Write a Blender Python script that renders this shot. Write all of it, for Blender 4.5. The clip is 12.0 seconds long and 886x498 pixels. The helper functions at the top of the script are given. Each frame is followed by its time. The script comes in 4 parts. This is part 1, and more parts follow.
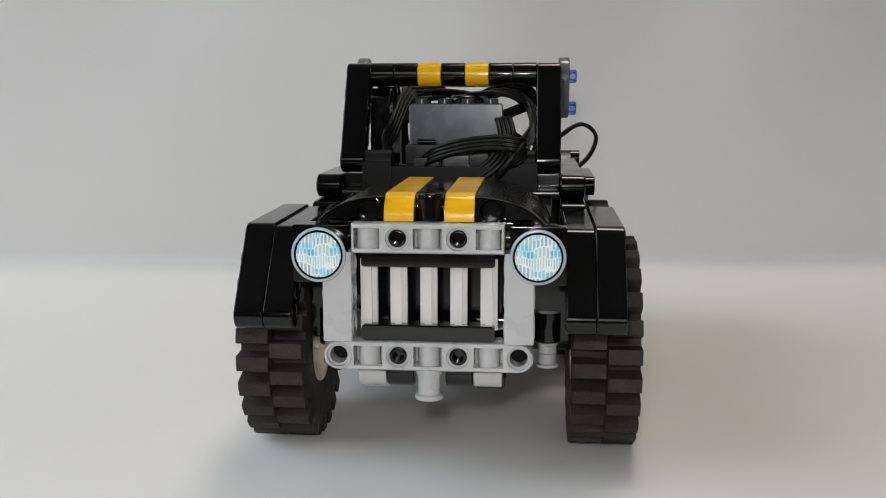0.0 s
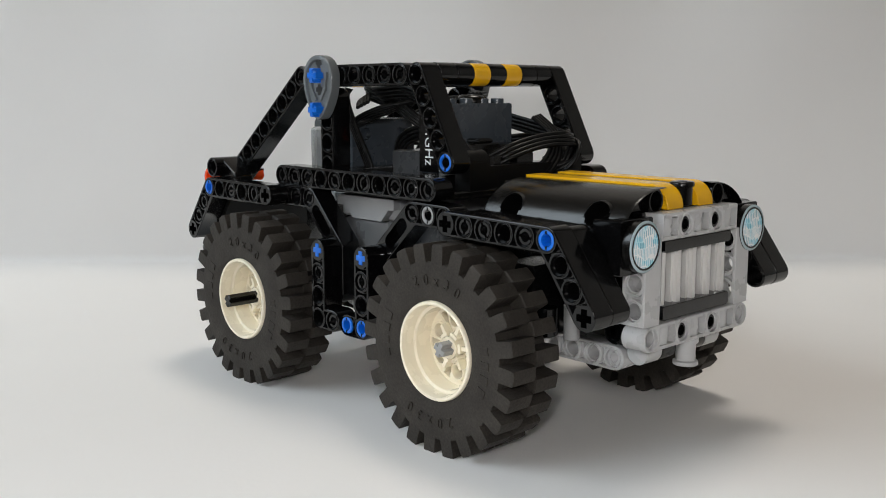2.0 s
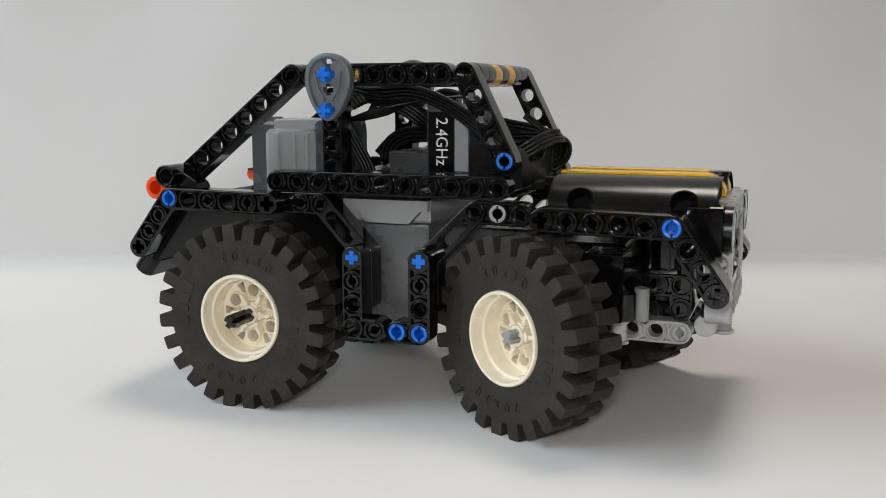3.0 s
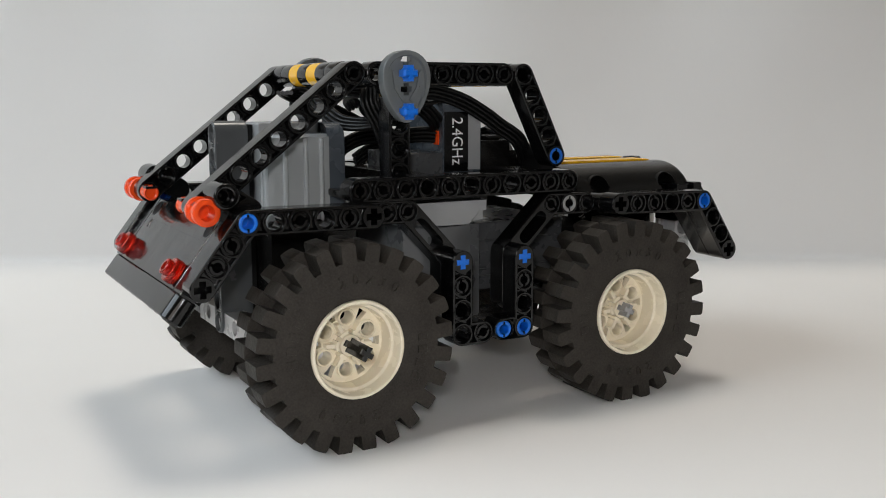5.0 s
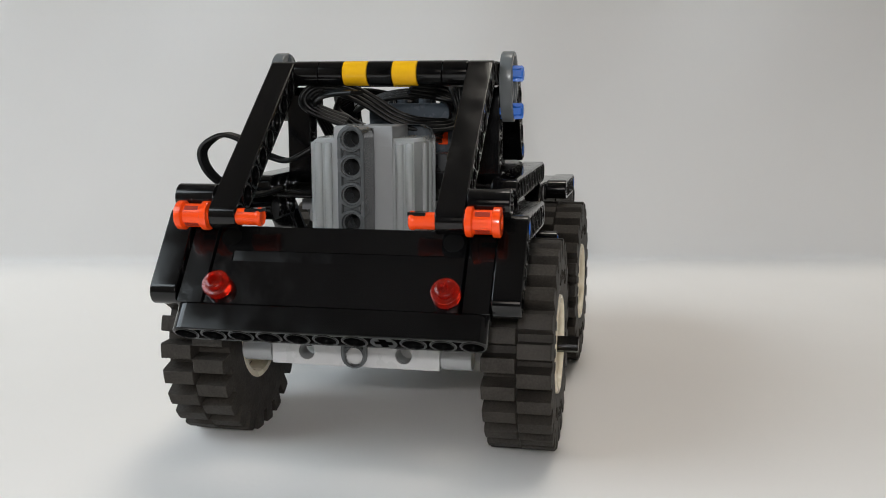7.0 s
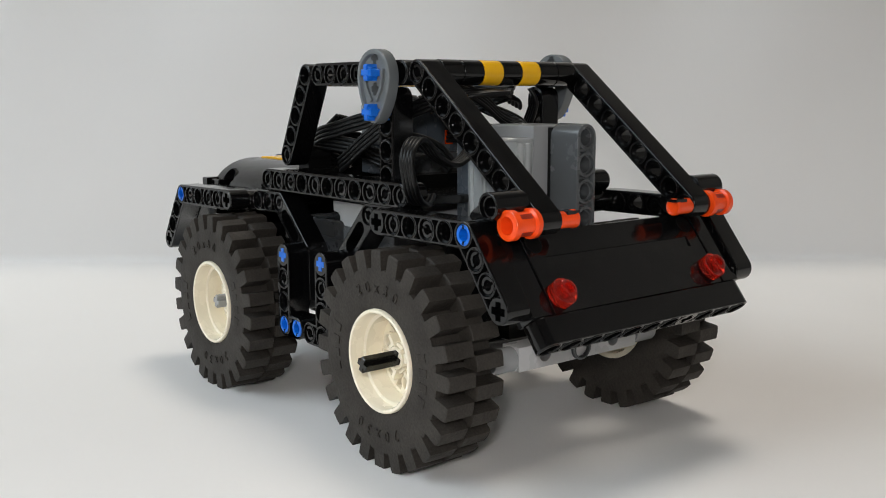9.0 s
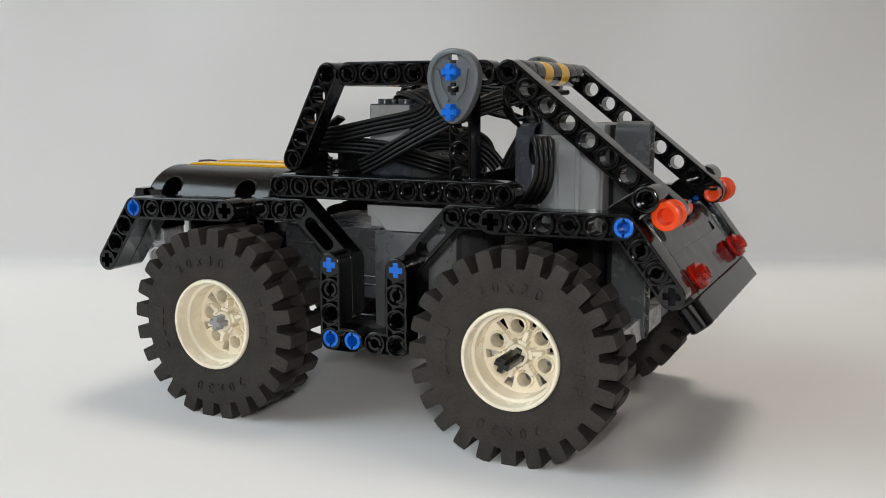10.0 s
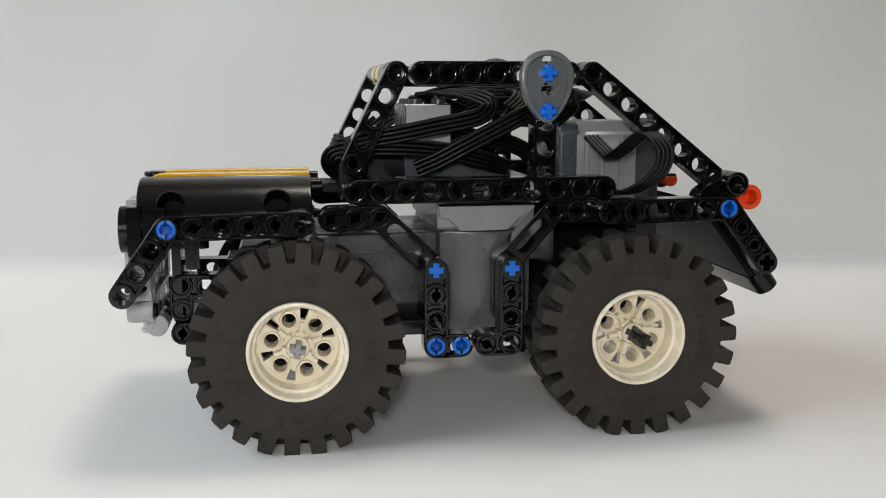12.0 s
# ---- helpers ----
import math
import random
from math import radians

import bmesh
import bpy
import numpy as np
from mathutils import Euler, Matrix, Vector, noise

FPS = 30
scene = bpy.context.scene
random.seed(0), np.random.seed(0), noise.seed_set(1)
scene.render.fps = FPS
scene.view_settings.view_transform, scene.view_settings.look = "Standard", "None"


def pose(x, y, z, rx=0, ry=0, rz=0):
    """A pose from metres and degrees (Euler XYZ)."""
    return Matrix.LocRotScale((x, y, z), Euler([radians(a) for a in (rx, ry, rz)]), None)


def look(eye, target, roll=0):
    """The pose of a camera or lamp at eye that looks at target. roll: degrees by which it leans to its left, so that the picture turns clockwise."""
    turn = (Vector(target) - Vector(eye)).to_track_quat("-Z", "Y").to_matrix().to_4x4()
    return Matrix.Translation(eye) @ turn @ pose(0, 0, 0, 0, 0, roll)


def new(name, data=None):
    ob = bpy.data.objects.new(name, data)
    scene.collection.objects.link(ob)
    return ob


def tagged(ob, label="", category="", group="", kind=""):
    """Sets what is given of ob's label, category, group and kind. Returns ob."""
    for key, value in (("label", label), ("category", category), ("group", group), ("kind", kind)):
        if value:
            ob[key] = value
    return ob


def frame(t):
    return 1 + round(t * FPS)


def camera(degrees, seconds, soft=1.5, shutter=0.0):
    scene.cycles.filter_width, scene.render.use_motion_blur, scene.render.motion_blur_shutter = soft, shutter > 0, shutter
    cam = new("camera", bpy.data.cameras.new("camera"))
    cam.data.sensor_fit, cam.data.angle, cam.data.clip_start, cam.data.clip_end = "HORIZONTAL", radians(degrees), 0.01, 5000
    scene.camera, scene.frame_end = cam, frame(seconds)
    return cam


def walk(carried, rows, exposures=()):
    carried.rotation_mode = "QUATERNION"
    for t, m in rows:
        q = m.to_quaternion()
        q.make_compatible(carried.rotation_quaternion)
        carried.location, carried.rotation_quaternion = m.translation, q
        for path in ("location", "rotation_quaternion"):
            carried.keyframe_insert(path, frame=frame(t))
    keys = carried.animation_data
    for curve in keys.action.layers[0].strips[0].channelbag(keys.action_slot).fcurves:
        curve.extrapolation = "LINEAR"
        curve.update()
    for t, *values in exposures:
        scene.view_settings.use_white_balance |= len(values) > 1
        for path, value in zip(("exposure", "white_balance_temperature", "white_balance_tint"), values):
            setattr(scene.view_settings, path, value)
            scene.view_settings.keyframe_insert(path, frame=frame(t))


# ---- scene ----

# All car sizes below are in millimetres in the car's own space: x ahead, y to its left, z up.
MM = 0.001
SIDE = 7.9      # the car's middle plane stands this far off the turning axis
GROUND = 1.7    # height of the floor in the car's own space

# ---------------------------------------------------------------- camera
cam = camera(48.22, 12.0, soft=1.0)
EYE = (0.0, -0.35935, 0.11012 - GROUND * MM)
CAM_POSE = pose(*EYE, 90 - 8.937, 0, -0.3915) @ pose(0, 0, 0, 0, 0, -0.079)
walk(cam, [(0.0, CAM_POSE), (12.0, CAM_POSE)], exposures=[(0.0, -0.27), (1.0, -0.21), (2.0, -0.09), (3.0, -0.05), (12.0, -0.03)])

# ---------------------------------------------------------------- light
world = bpy.data.worlds.new("world")
scene.world = world
world.use_nodes = True
sky = world.node_tree.nodes.new("ShaderNodeTexSky")
sky.sky_type, sky.sun_disc = "NISHITA", False
sky.sun_elevation, sky.sun_rotation = radians(35), radians(200)
world.node_tree.links.new(sky.outputs[0], world.node_tree.nodes["Background"].inputs[0])
world.node_tree.nodes["Background"].inputs[1].default_value = 0.1


def area_lamp(name, eye, target, sx, sy, watts, colour):
    data = bpy.data.lights.new(name, "AREA")
    data.shape, data.size, data.size_y, data.energy, data.color = "RECTANGLE", sx, sy, watts, colour
    ob = new(name, data)
    ob.matrix_world = look(eye, target)
    return ob


area_lamp("ceiling_light_glow", (0.24, 0.46, 1.9), (0.04, 0.25, 0), 0.6, 0.5, 12.2, (1.0, 0.93, 0.83))
area_lamp("window_daylight", (-1.08, -0.3, 0.85), (-0.15, -0.1, 0.1), 1.2, 0.7, 12.3, (0.82, 0.925, 0.985))
# Unseen warm fill lamp, added to warm the sheet and the car's front.
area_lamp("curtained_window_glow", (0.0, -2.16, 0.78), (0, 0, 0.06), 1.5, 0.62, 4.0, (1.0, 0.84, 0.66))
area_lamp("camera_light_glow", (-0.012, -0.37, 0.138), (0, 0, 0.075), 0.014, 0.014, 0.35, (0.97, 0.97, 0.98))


# ---------------------------------------------------------------- materials
def material(name, colour, rough=0.4, metal=0.0, bump=0.0, bump_scale=900.0, vary=0.0, vary_scale=60.0,
             transmission=0.0, coat=0.0, rough_vary=0.0, ior=1.5, fine=0.0, gloss=0.5):
    mat = bpy.data.materials.new(name)
    mat.use_nodes = True
    nt = mat.node_tree
    bsdf = nt.nodes["Principled BSDF"]
    bsdf.inputs["Base Color"].default_value = (*colour, 1)
    bsdf.inputs["Roughness"].default_value = rough
    bsdf.inputs["Metallic"].default_value = metal
    bsdf.inputs["Transmission Weight"].default_value = transmission
    bsdf.inputs["Coat Weight"].default_value = coat
    bsdf.inputs["IOR"].default_value = ior
    bsdf.inputs["Specular IOR Level"].default_value = gloss
    tc = nt.nodes.new("ShaderNodeTexCoord")

    def noise_at(scale, detail):
        n = nt.nodes.new("ShaderNodeTexNoise")
        n.inputs["Scale"].default_value, n.inputs["Detail"].default_value = scale, detail
        nt.links.new(tc.outputs["Object"], n.inputs["Vector"])
        return n

    if vary:
        n = noise_at(vary_scale, 5)
        if fine:
            m2 = noise_at(vary_scale * 14, 3)
            add = nt.nodes.new("ShaderNodeMath")
            add.operation = "MULTIPLY_ADD"
            nt.links.new(m2.outputs["Fac"], add.inputs[0])
            add.inputs[1].default_value = fine
            nt.links.new(n.outputs["Fac"], add.inputs[2])
            src = add.outputs[0]
        else:
            src = n.outputs["Fac"]
        ramp = nt.nodes.new("ShaderNodeMapRange")
        ramp.inputs["From Min"].default_value, ramp.inputs["From Max"].default_value = 0.3, 0.7 + fine
        ramp.inputs["To Min"].default_value, ramp.inputs["To Max"].default_value = 1 - vary, 1 + vary
        nt.links.new(src, ramp.inputs["Value"])
        mul = nt.nodes.new("ShaderNodeVectorMath")
        mul.operation = "SCALE"
        mul.inputs[0].default_value = colour
        nt.links.new(ramp.outputs[0], mul.inputs["Scale"])
        nt.links.new(mul.outputs[0], bsdf.inputs["Base Color"])
    if rough_vary:
        n = noise_at(140, 6)
        ramp = nt.nodes.new("ShaderNodeMapRange")
        ramp.inputs["From Min"].default_value, ramp.inputs["From Max"].default_value = 0.35, 0.7
        ramp.inputs["To Min"].default_value, ramp.inputs["To Max"].default_value = rough, rough + rough_vary
        nt.links.new(n.outputs["Fac"], ramp.inputs["Value"])
        nt.links.new(ramp.outputs[0], bsdf.inputs["Roughness"])
    if bump:
        n = noise_at(bump_scale, 4)
        b = nt.nodes.new("ShaderNodeBump")
        b.inputs["Strength"].default_value, b.inputs["Distance"].default_value = bump, 0.0004
        nt.links.new(n.outputs["Fac"], b.inputs["Height"])
        nt.links.new(b.outputs[0], bsdf.inputs["Normal"])
    return mat


BLACK = material("black_plastic", (0.0025, 0.0025, 0.0027), 0.08, vary=0.25, rough_vary=0.12, bump=0.014, bump_scale=160, gloss=0.42)
PANEL = material("wavy_black_plastic", (0.003, 0.003, 0.0033), 0.07, vary=0.2, rough_vary=0.1, bump=1.0, bump_scale=42)
SATIN = material("satin_black_plastic", (0.0035, 0.0033, 0.0030), 0.2, vary=0.2, rough_vary=0.06, bump=0.02)
RUBBER = material("black_rubber", (0.035, 0.0305, 0.026), 0.55, vary=0.75, vary_scale=110, fine=1.1, bump=0.45, bump_scale=900, rough_vary=0.15, gloss=0.2)
IVORY = material("ivory_plastic", (0.88, 0.80, 0.63), 0.22, vary=0.05, rough_vary=0.1)
GREY = material("light_grey_plastic", (0.46, 0.46, 0.46), 0.25, vary=0.06, rough_vary=0.1)
SILVER = material("pearl_grey_plastic", (0.66, 0.65, 0.63), 0.26, metal=0.1, vary=0.05)
DARK = material("dark_grey_plastic", (0.055, 0.057, 0.06), 0.24, vary=0.15, rough_vary=0.1, gloss=0.7)
SLATE = material("slate_grey_plastic", (0.062, 0.073, 0.086), 0.22, vary=0.1, rough_vary=0.1)
CASE = material("battery_grey_plastic", (0.10, 0.103, 0.106), 0.26, vary=0.12, rough_vary=0.08, gloss=0.75)
COLUMN = material("column_grey_plastic", (0.075, 0.08, 0.083), 0.2, vary=0.1, rough_vary=0.1)
MID = material("mid_grey_plastic", (0.125, 0.135, 0.14), 0.22, vary=0.08)
SMOKE = material("smoky_clear_plastic", (0.72, 0.745, 0.75), 0.22, transmission=0.6)
LID = material("lid_grey_plastic", (0.29, 0.295, 0.30), 0.25, vary=0.06)
YELLOW = material("yellow_plastic", (0.88, 0.47, 0.008), 0.16, vary=0.06, rough_vary=0.08)
BLUE = material("blue_plastic", (0.003, 0.135, 0.62), 0.28, vary=0.08)
ORANGE = material("orange_red_plastic", (0.86, 0.07, 0.007), 0.22, vary=0.08)
# The same orange made darker, for shade painted in the sleeve's windows.
SHADED_ORANGE = material("deep_orange_plastic", (0.30, 0.018, 0.003), 0.4)
CLEAR_RED = material("clear_red_plastic", (0.85, 0.03, 0.012), 0.08, transmission=0.85)
PALE = material("grey_axle_plastic", (0.30, 0.30, 0.30), 0.35, vary=0.1)
# Near-black that stands in for shade in holes, slots and gaps.
HOLLOW = material("dull_black_plastic", (0.0015, 0.0015, 0.0015), 0.5, gloss=0.2)
WIRE = material("black_cable", (0.003, 0.003, 0.003), 0.38, vary=0.2, gloss=0.27)
WHITE_PRINT = material("white_print", (0.82, 0.82, 0.82), 0.4)
SHEET = material("white_sheet", (0.81, 0.79, 0.77), 0.75, vary=0.02, vary_scale=6, bump=0.12, bump_scale=420)
DIM = material("dim_brown_paint", (0.06, 0.052, 0.045), 0.7, vary=0.1, vary_scale=3)
PAINT = material("off_white_paint", (0.52, 0.51, 0.50), 0.7, vary=0.03, vary_scale=3, bump=0.05)
BOARD = material("brown_floor", (0.12, 0.08, 0.05), 0.5, vary=0.2, vary_scale=4)


def lamp_print():
    """A headlight's printed lens: pale blue glass bars with fine white and dark lines, inside a dark ring."""
    mat = material("printed_lens", (0.55, 0.74, 0.80), 0.12)
    nt = mat.node_tree
    tc = nt.nodes.new("ShaderNodeTexCoord")
    sep = nt.nodes.new("ShaderNodeSeparateXYZ")
    nt.links.new(tc.outputs["Object"], sep.inputs[0])
    wob = nt.nodes.new("ShaderNodeTexNoise")
    wob.inputs["Scale"].default_value = 260
    nt.links.new(tc.outputs["Object"], wob.inputs["Vector"])
    bow = nt.nodes.new("ShaderNodeMath")
    bow.operation = "MULTIPLY_ADD"
    nt.links.new(wob.outputs["Fac"], bow.inputs[0])
    bow.inputs[1].default_value = 0.006
    nt.links.new(sep.outputs[2], bow.inputs[2])
    flat = nt.nodes.new("ShaderNodeCombineXYZ")
    nt.links.new(sep.outputs[1], flat.inputs[0])
    nt.links.new(bow.outputs[0], flat.inputs[1])
    brick = nt.nodes.new("ShaderNodeTexBrick")
    brick.offset, brick.squash, brick.squash_frequency = 0.5, 0.7, 3
    brick.inputs["Scale"].default_value = 1000
    brick.inputs["Color1"].default_value = (0.50, 0.72, 0.80, 1)
    brick.inputs["Color2"].default_value = (0.27, 0.46, 0.54, 1)
    brick.inputs["Mortar"].default_value = (0.86, 0.89, 0.90, 1)
    brick.inputs["Mortar Size"].default_value = 0.24
    brick.inputs["Mortar Smooth"].default_value = 0.3
    brick.inputs["Brick Width"].default_value = 1.0
    brick.inputs["Row Height"].default_value = 2.7
    nt.links.new(flat.outputs[0], brick.inputs["Vector"])
    patch = nt.nodes.new("ShaderNodeTexNoise")
    patch.inputs["Scale"].default_value = 210
    nt.links.new(tc.outputs["Object"], patch.inputs["Vector"])
    step = nt.nodes.new("ShaderNodeMapRange")
    step.inputs["From Min"].default_value, step.inputs["From Max"].default_value = 0.52, 0.6
    nt.links.new(patch.outputs["Fac"], step.inputs["Value"])
    tint = nt.nodes.new("ShaderNodeMix")
    tint.data_type, tint.blend_type = "RGBA", "MULTIPLY"
    tint.inputs[7].default_value = (0.55, 0.89, 0.98, 1)
    nt.links.new(step.outputs[0], tint.inputs[0])
    nt.links.new(brick.outputs["Color"], tint.inputs[6])
    nt.links.new(tint.outputs[2], nt.nodes["Principled BSDF"].inputs["Base Color"])
    return mat


LENS = lamp_print()
RIM = material("grey_blue_plastic", (0.36, 0.45, 0.48), 0.25, vary=0.06)

# ---------------------------------------------------------------- mesh helpers
FLAT = Matrix.Identity(4)
SIDEWAYS = Matrix(((1, 0, 0, 0), (0, 0, -1, 0), (0, 1, 0, 0), (0, 0, 0, 1)))   # u to x, v to z, w to -y
LEFTWARDS = Matrix(((1, 0, 0, 0), (0, 0, 1, 0), (0, 1, 0, 0), (0, 0, 0, 1)))    # u to x, v to z, w to y
FRONTAL = Matrix(((0, 0, 1, 0), (1, 0, 0, 0), (0, 1, 0, 0), (0, 0, 0, 1)))     # u to y, v to z, w to x


def at(x, y, z):
    return Matrix.Translation((x, y, z))


def finish(name, bm, mat, parent, label="", loc=(0, 0, 0), sharp=50):
    """A bmesh in millimetres of the car's space as one mesh object under its thing, standing at loc."""
    bmesh.ops.recalc_face_normals(bm, faces=bm.faces)
    me = bpy.data.meshes.new(name)
    bm.to_mesh(me)
    bm.free()
    me.transform(Matrix.Scale(MM, 4))
    me.materials.append(mat)
    me.polygons.foreach_set("use_smooth", [True] * len(me.polygons))
    me.set_sharp_from_angle(angle=radians(sharp))
    ob = new(name, me)
    ob.modifiers.new("even_faces", "WEIGHTED_NORMAL").keep_sharp = True
    ob.parent = parent
    ob.location = Vector(loc) * MM - (parent.location if any(loc) else Vector())
    if label:
        tagged(ob, label)
    return ob


def again(ob, loc, parent=None, label="", turn=None):
    """The same part once more, at another place of the car."""
    twin = new(ob.name.split(".")[0], ob.data)
    if ob.modifiers:
        twin.modifiers.new("even_faces", "WEIGHTED_NORMAL").keep_sharp = True
    twin.parent = parent or ob.parent
    twin.location = Vector(loc) * MM
    if turn:
        twin.rotation_euler = [radians(a) for a in turn]
    if label or "label" in ob:
        tagged(twin, label or ob["label"])
    return twin


def circle(cx, cy, r, n=18, start=0.0):
    return [(cx + r * math.cos(start + 2 * math.pi * i / n), cy + r * math.sin(start + 2 * math.pi * i / n)) for i in range(n)]


def band(path, r, n=9):
    """The outline of a band of half-width r along a path: round at the ends and on the outside of its bends."""
    pts = [Vector(p) for p in path]
    out = []
    for side in (1, -1):
        seq = pts if side == 1 else pts[::-1]
        for i, p in enumerate(seq):
            if i == 0:
                continue
            d0 = (p - seq[i - 1]).normalized()
            n0 = Vector((d0.y, -d0.x))
            if i == 1:
                out.append(seq[0] + n0 * r)
            if i == len(seq) - 1:
                a0 = math.atan2(n0.y, n0.x)
                out += [p + r * Vector((math.cos(a0 + math.pi * k / n), math.sin(a0 + math.pi * k / n))) for k in range(n)]
            else:
                d1 = (seq[i + 1] - p).normalized()
                n1 = Vector((d1.y, -d1.x))
                turn = d0.x * d1.y - d0.y * d1.x
                if turn > 0:
                    a0, a1 = math.atan2(n0.y, n0.x), math.atan2(n1.y, n1.x)
                    da = (a1 - a0 + math.pi) % (2 * math.pi) - math.pi
                    out += [p + r * Vector((math.cos(a0 + da * k / 5), math.sin(a0 + da * k / 5))) for k in range(6)]
                else:
                    half = (n0 + n1).normalized()
                    out.append(p + half * (r / max(0.3, half.dot(n0))))
    return [tuple(p) for p in out]


def cross(cx, cy, a=2.4, b=0.95, turn=0.0):
    pts = [(a, b), (b, b), (b, a), (-b, a), (-b, b), (-a, b), (-a, -b), (-b, -b), (-b, -a), (b, -a), (b, -b), (a, -b)]
    c, s = math.cos(turn), math.sin(turn)
    return [(cx + x * c - y * s, cy + x * s + y * c) for x, y in pts]


def stack(bm, m, loops_levels):
    """Joins loops of equal length, each given with its height, by a strip of faces."""
    rows = [[bm.verts.new(m @ Vector((x, y, w))) for x, y in loop] for loop, w in loops_levels]
    n = len(rows[0])
    for a, b in zip(rows, rows[1:]):
        for i in range(n):
            bm.faces.new((a[i], a[(i + 1) % n], b[(i + 1) % n], b[i]))
    return rows


def cap(bm, m, loops, w):
    """A flat face at height w with the first loop as outline and the others as holes."""
    from mathutils import geometry
    flat = [Vector((x, y, 0)) for loop in loops for x, y in loop]
    verts = [bm.verts.new(m @ Vector((p.x, p.y, w))) for p in flat]
    for tri in geometry.tessellate_polygon([[Vector((x, y, 0)) for x, y in loop] for loop in loops]):
        if len(set(tri)) == 3:
            try:
                bm.faces.new([verts[i] for i in tri])
            except ValueError:
                pass


def plate(bm, m, outline, holes=(), half=3.9, bevel=0.36, pockets=True, pitch_pairs=()):
    """A moulded bar: bevelled outline, holes through it with a counterbore on both faces, and hollows between the holes.
    outline: a function of the inset. holes: (kind, x, y[, turn]) with kind o open, p plugged by a pin, + axle hole, s slot."""
    outer, middle, inner = outline(0.0), outline(bevel * 0.3), outline(bevel)
    stack(bm, m, [(inner, -half), (middle, -half + bevel * 0.3), (outer, -half + bevel), (outer, half - bevel), (middle, half - bevel * 0.3), (inner, half)])
    tops, walls = [], []
    for kind, x, y, *more in holes:
        if kind in "op":
            tops.append(circle(x, y, 3.25))
            walls.append((kind, x, y, circle(x, y, 2.85), circle(x, y, 2.42)))
        elif kind == "+":
            tops.append(cross(x, y, 2.5, 1.0, more[0] if more else 0))
            walls.append((kind, x, y, tops[-1], None))
        else:
            x2, y2 = more
            tops.append(band([(x, y), (x2, y2)], 2.3, 8))
            walls.append(("s", x, y, tops[-1], None))
    hollow, deep = [], []
    if pockets:
        for (ax, ay), (bx, by) in pitch_pairs:
            a, b = Vector((ax, ay)), Vector((bx, by))
            d, mid = (b - a).normalized(), (a + b) / 2
            nn = Vector((-d.y, d.x))
            shape = [(-1.6, 2.95), (1.6, 2.95), (0.55, 1.3), (0.28, 0), (0.55, -1.3), (1.6, -2.95), (-1.6, -2.95), (-0.55, -1.3), (-0.28, 0), (-0.55, 1.3)]
            deep.append([tuple(mid + d * u * 0.62 + nn * v * 0.88) for u, v in shape])
            hollow.append([tuple(mid + d * u + nn * v) for u, v in shape])
    for sign in (1, -1):
        w = half * sign
        cap(bm, m, [inner] + tops + hollow, w)
        for kind, x, y, big, small in walls:
            if small:
                stack(bm, m, [(circle(x, y, 3.25), w), (circle(x, y, 3.21), w + 0.12 * sign), (circle(x, y, 3.12), w + 0.2 * sign), (circle(x, y, 3.0), w + 0.2 * sign), (circle(x, y, 2.9), w + 0.08 * sign), (big, w - 0.2 * sign), (big, w - 1.0 * sign), (small, w - 1.0 * sign)])
                if kind == "p":
                    # a pin's split end: a ring with two notches round a deep bore
                    lean = (x * 1.7 + y * 2.3) % math.pi
                    bore = notched(x, y, 1.5, 2.25, lean)
                    stack(bm, m, [(small, w - 1.0 * sign), (small, w - 0.55 * sign), (circle(x, y, 2.28), w - 0.4 * sign)])
                    cap(bm, m, [circle(x, y, 2.28), bore], w - 0.4 * sign)
                    point = [(x + (px - x) * 0.05, y + (py - y) * 0.05) for px, py in bore]
                    stack(bm, m, [(bore, w - 0.4 * sign), (bore, w - 1.0 * sign), (point, w - 3.7 * sign)])
        for loop, low in zip(hollow, deep):
            stack(bm, m, [(loop, w), (low, w - 0.4 * sign), (low, w - 1.4 * sign)])
            cap(bm, m, [low], w - 1.4 * sign)
    for kind, x, y, big, small in walls:
        if kind == "o":
            stack(bm, m, [(small, -half + 1.0), (small, half - 1.0)])
        elif kind in "+s":
            stack(bm, m, [(big, -half), (big, half)])


def notched(cx, cy, r, far, lean):
    """A round bore with two narrow notches opposite each other."""
    pts = []
    for k in range(2):
        a0 = lean + math.pi * k
        for rr, a in ((r, -0.3), (far, -0.19), (far, 0.19), (r, 0.3)):
            pts.append((cx + rr * math.cos(a0 + a), cy + rr * math.sin(a0 + a)))
        pts += [(cx + r * math.cos(a0 + a), cy + r * math.sin(a0 + a)) for a in (0.7, 1.15, 1.57, 2.0, 2.45)]
    return pts


def bar_holes(path_points, kinds):
    """Holes at the given points, and the pairs of neighbours one pitch apart."""
    holes, pairs = [], []
    for (x, y), k in zip(path_points, kinds):
        if k != ".":
            holes.append((k, x, y))
    for a, b in zip(path_points, path_points[1:]):
        if 6.8 < math.dist(a, b) < 9.5:
            pairs.append((a, b))
    return holes, pairs


def line(a, b, n):
    return [(a[0] + (b[0] - a[0]) * i / (n - 1), a[1] + (b[1] - a[1]) * i / (n - 1)) for i in range(n)]


def bar(name, m, path, points, kinds, mat, parent, label="", half=3.9, r=3.8, loc=(0, 0, 0), slots=()):
    bm = bmesh.new()
    holes, pairs = bar_holes(points, kinds)
    plate(bm, m, lambda inset: band(path, r - inset), holes + [("s", *s) for s in slots], half, pitch_pairs=pairs)
    return finish(name, bm, mat, parent, label, loc)


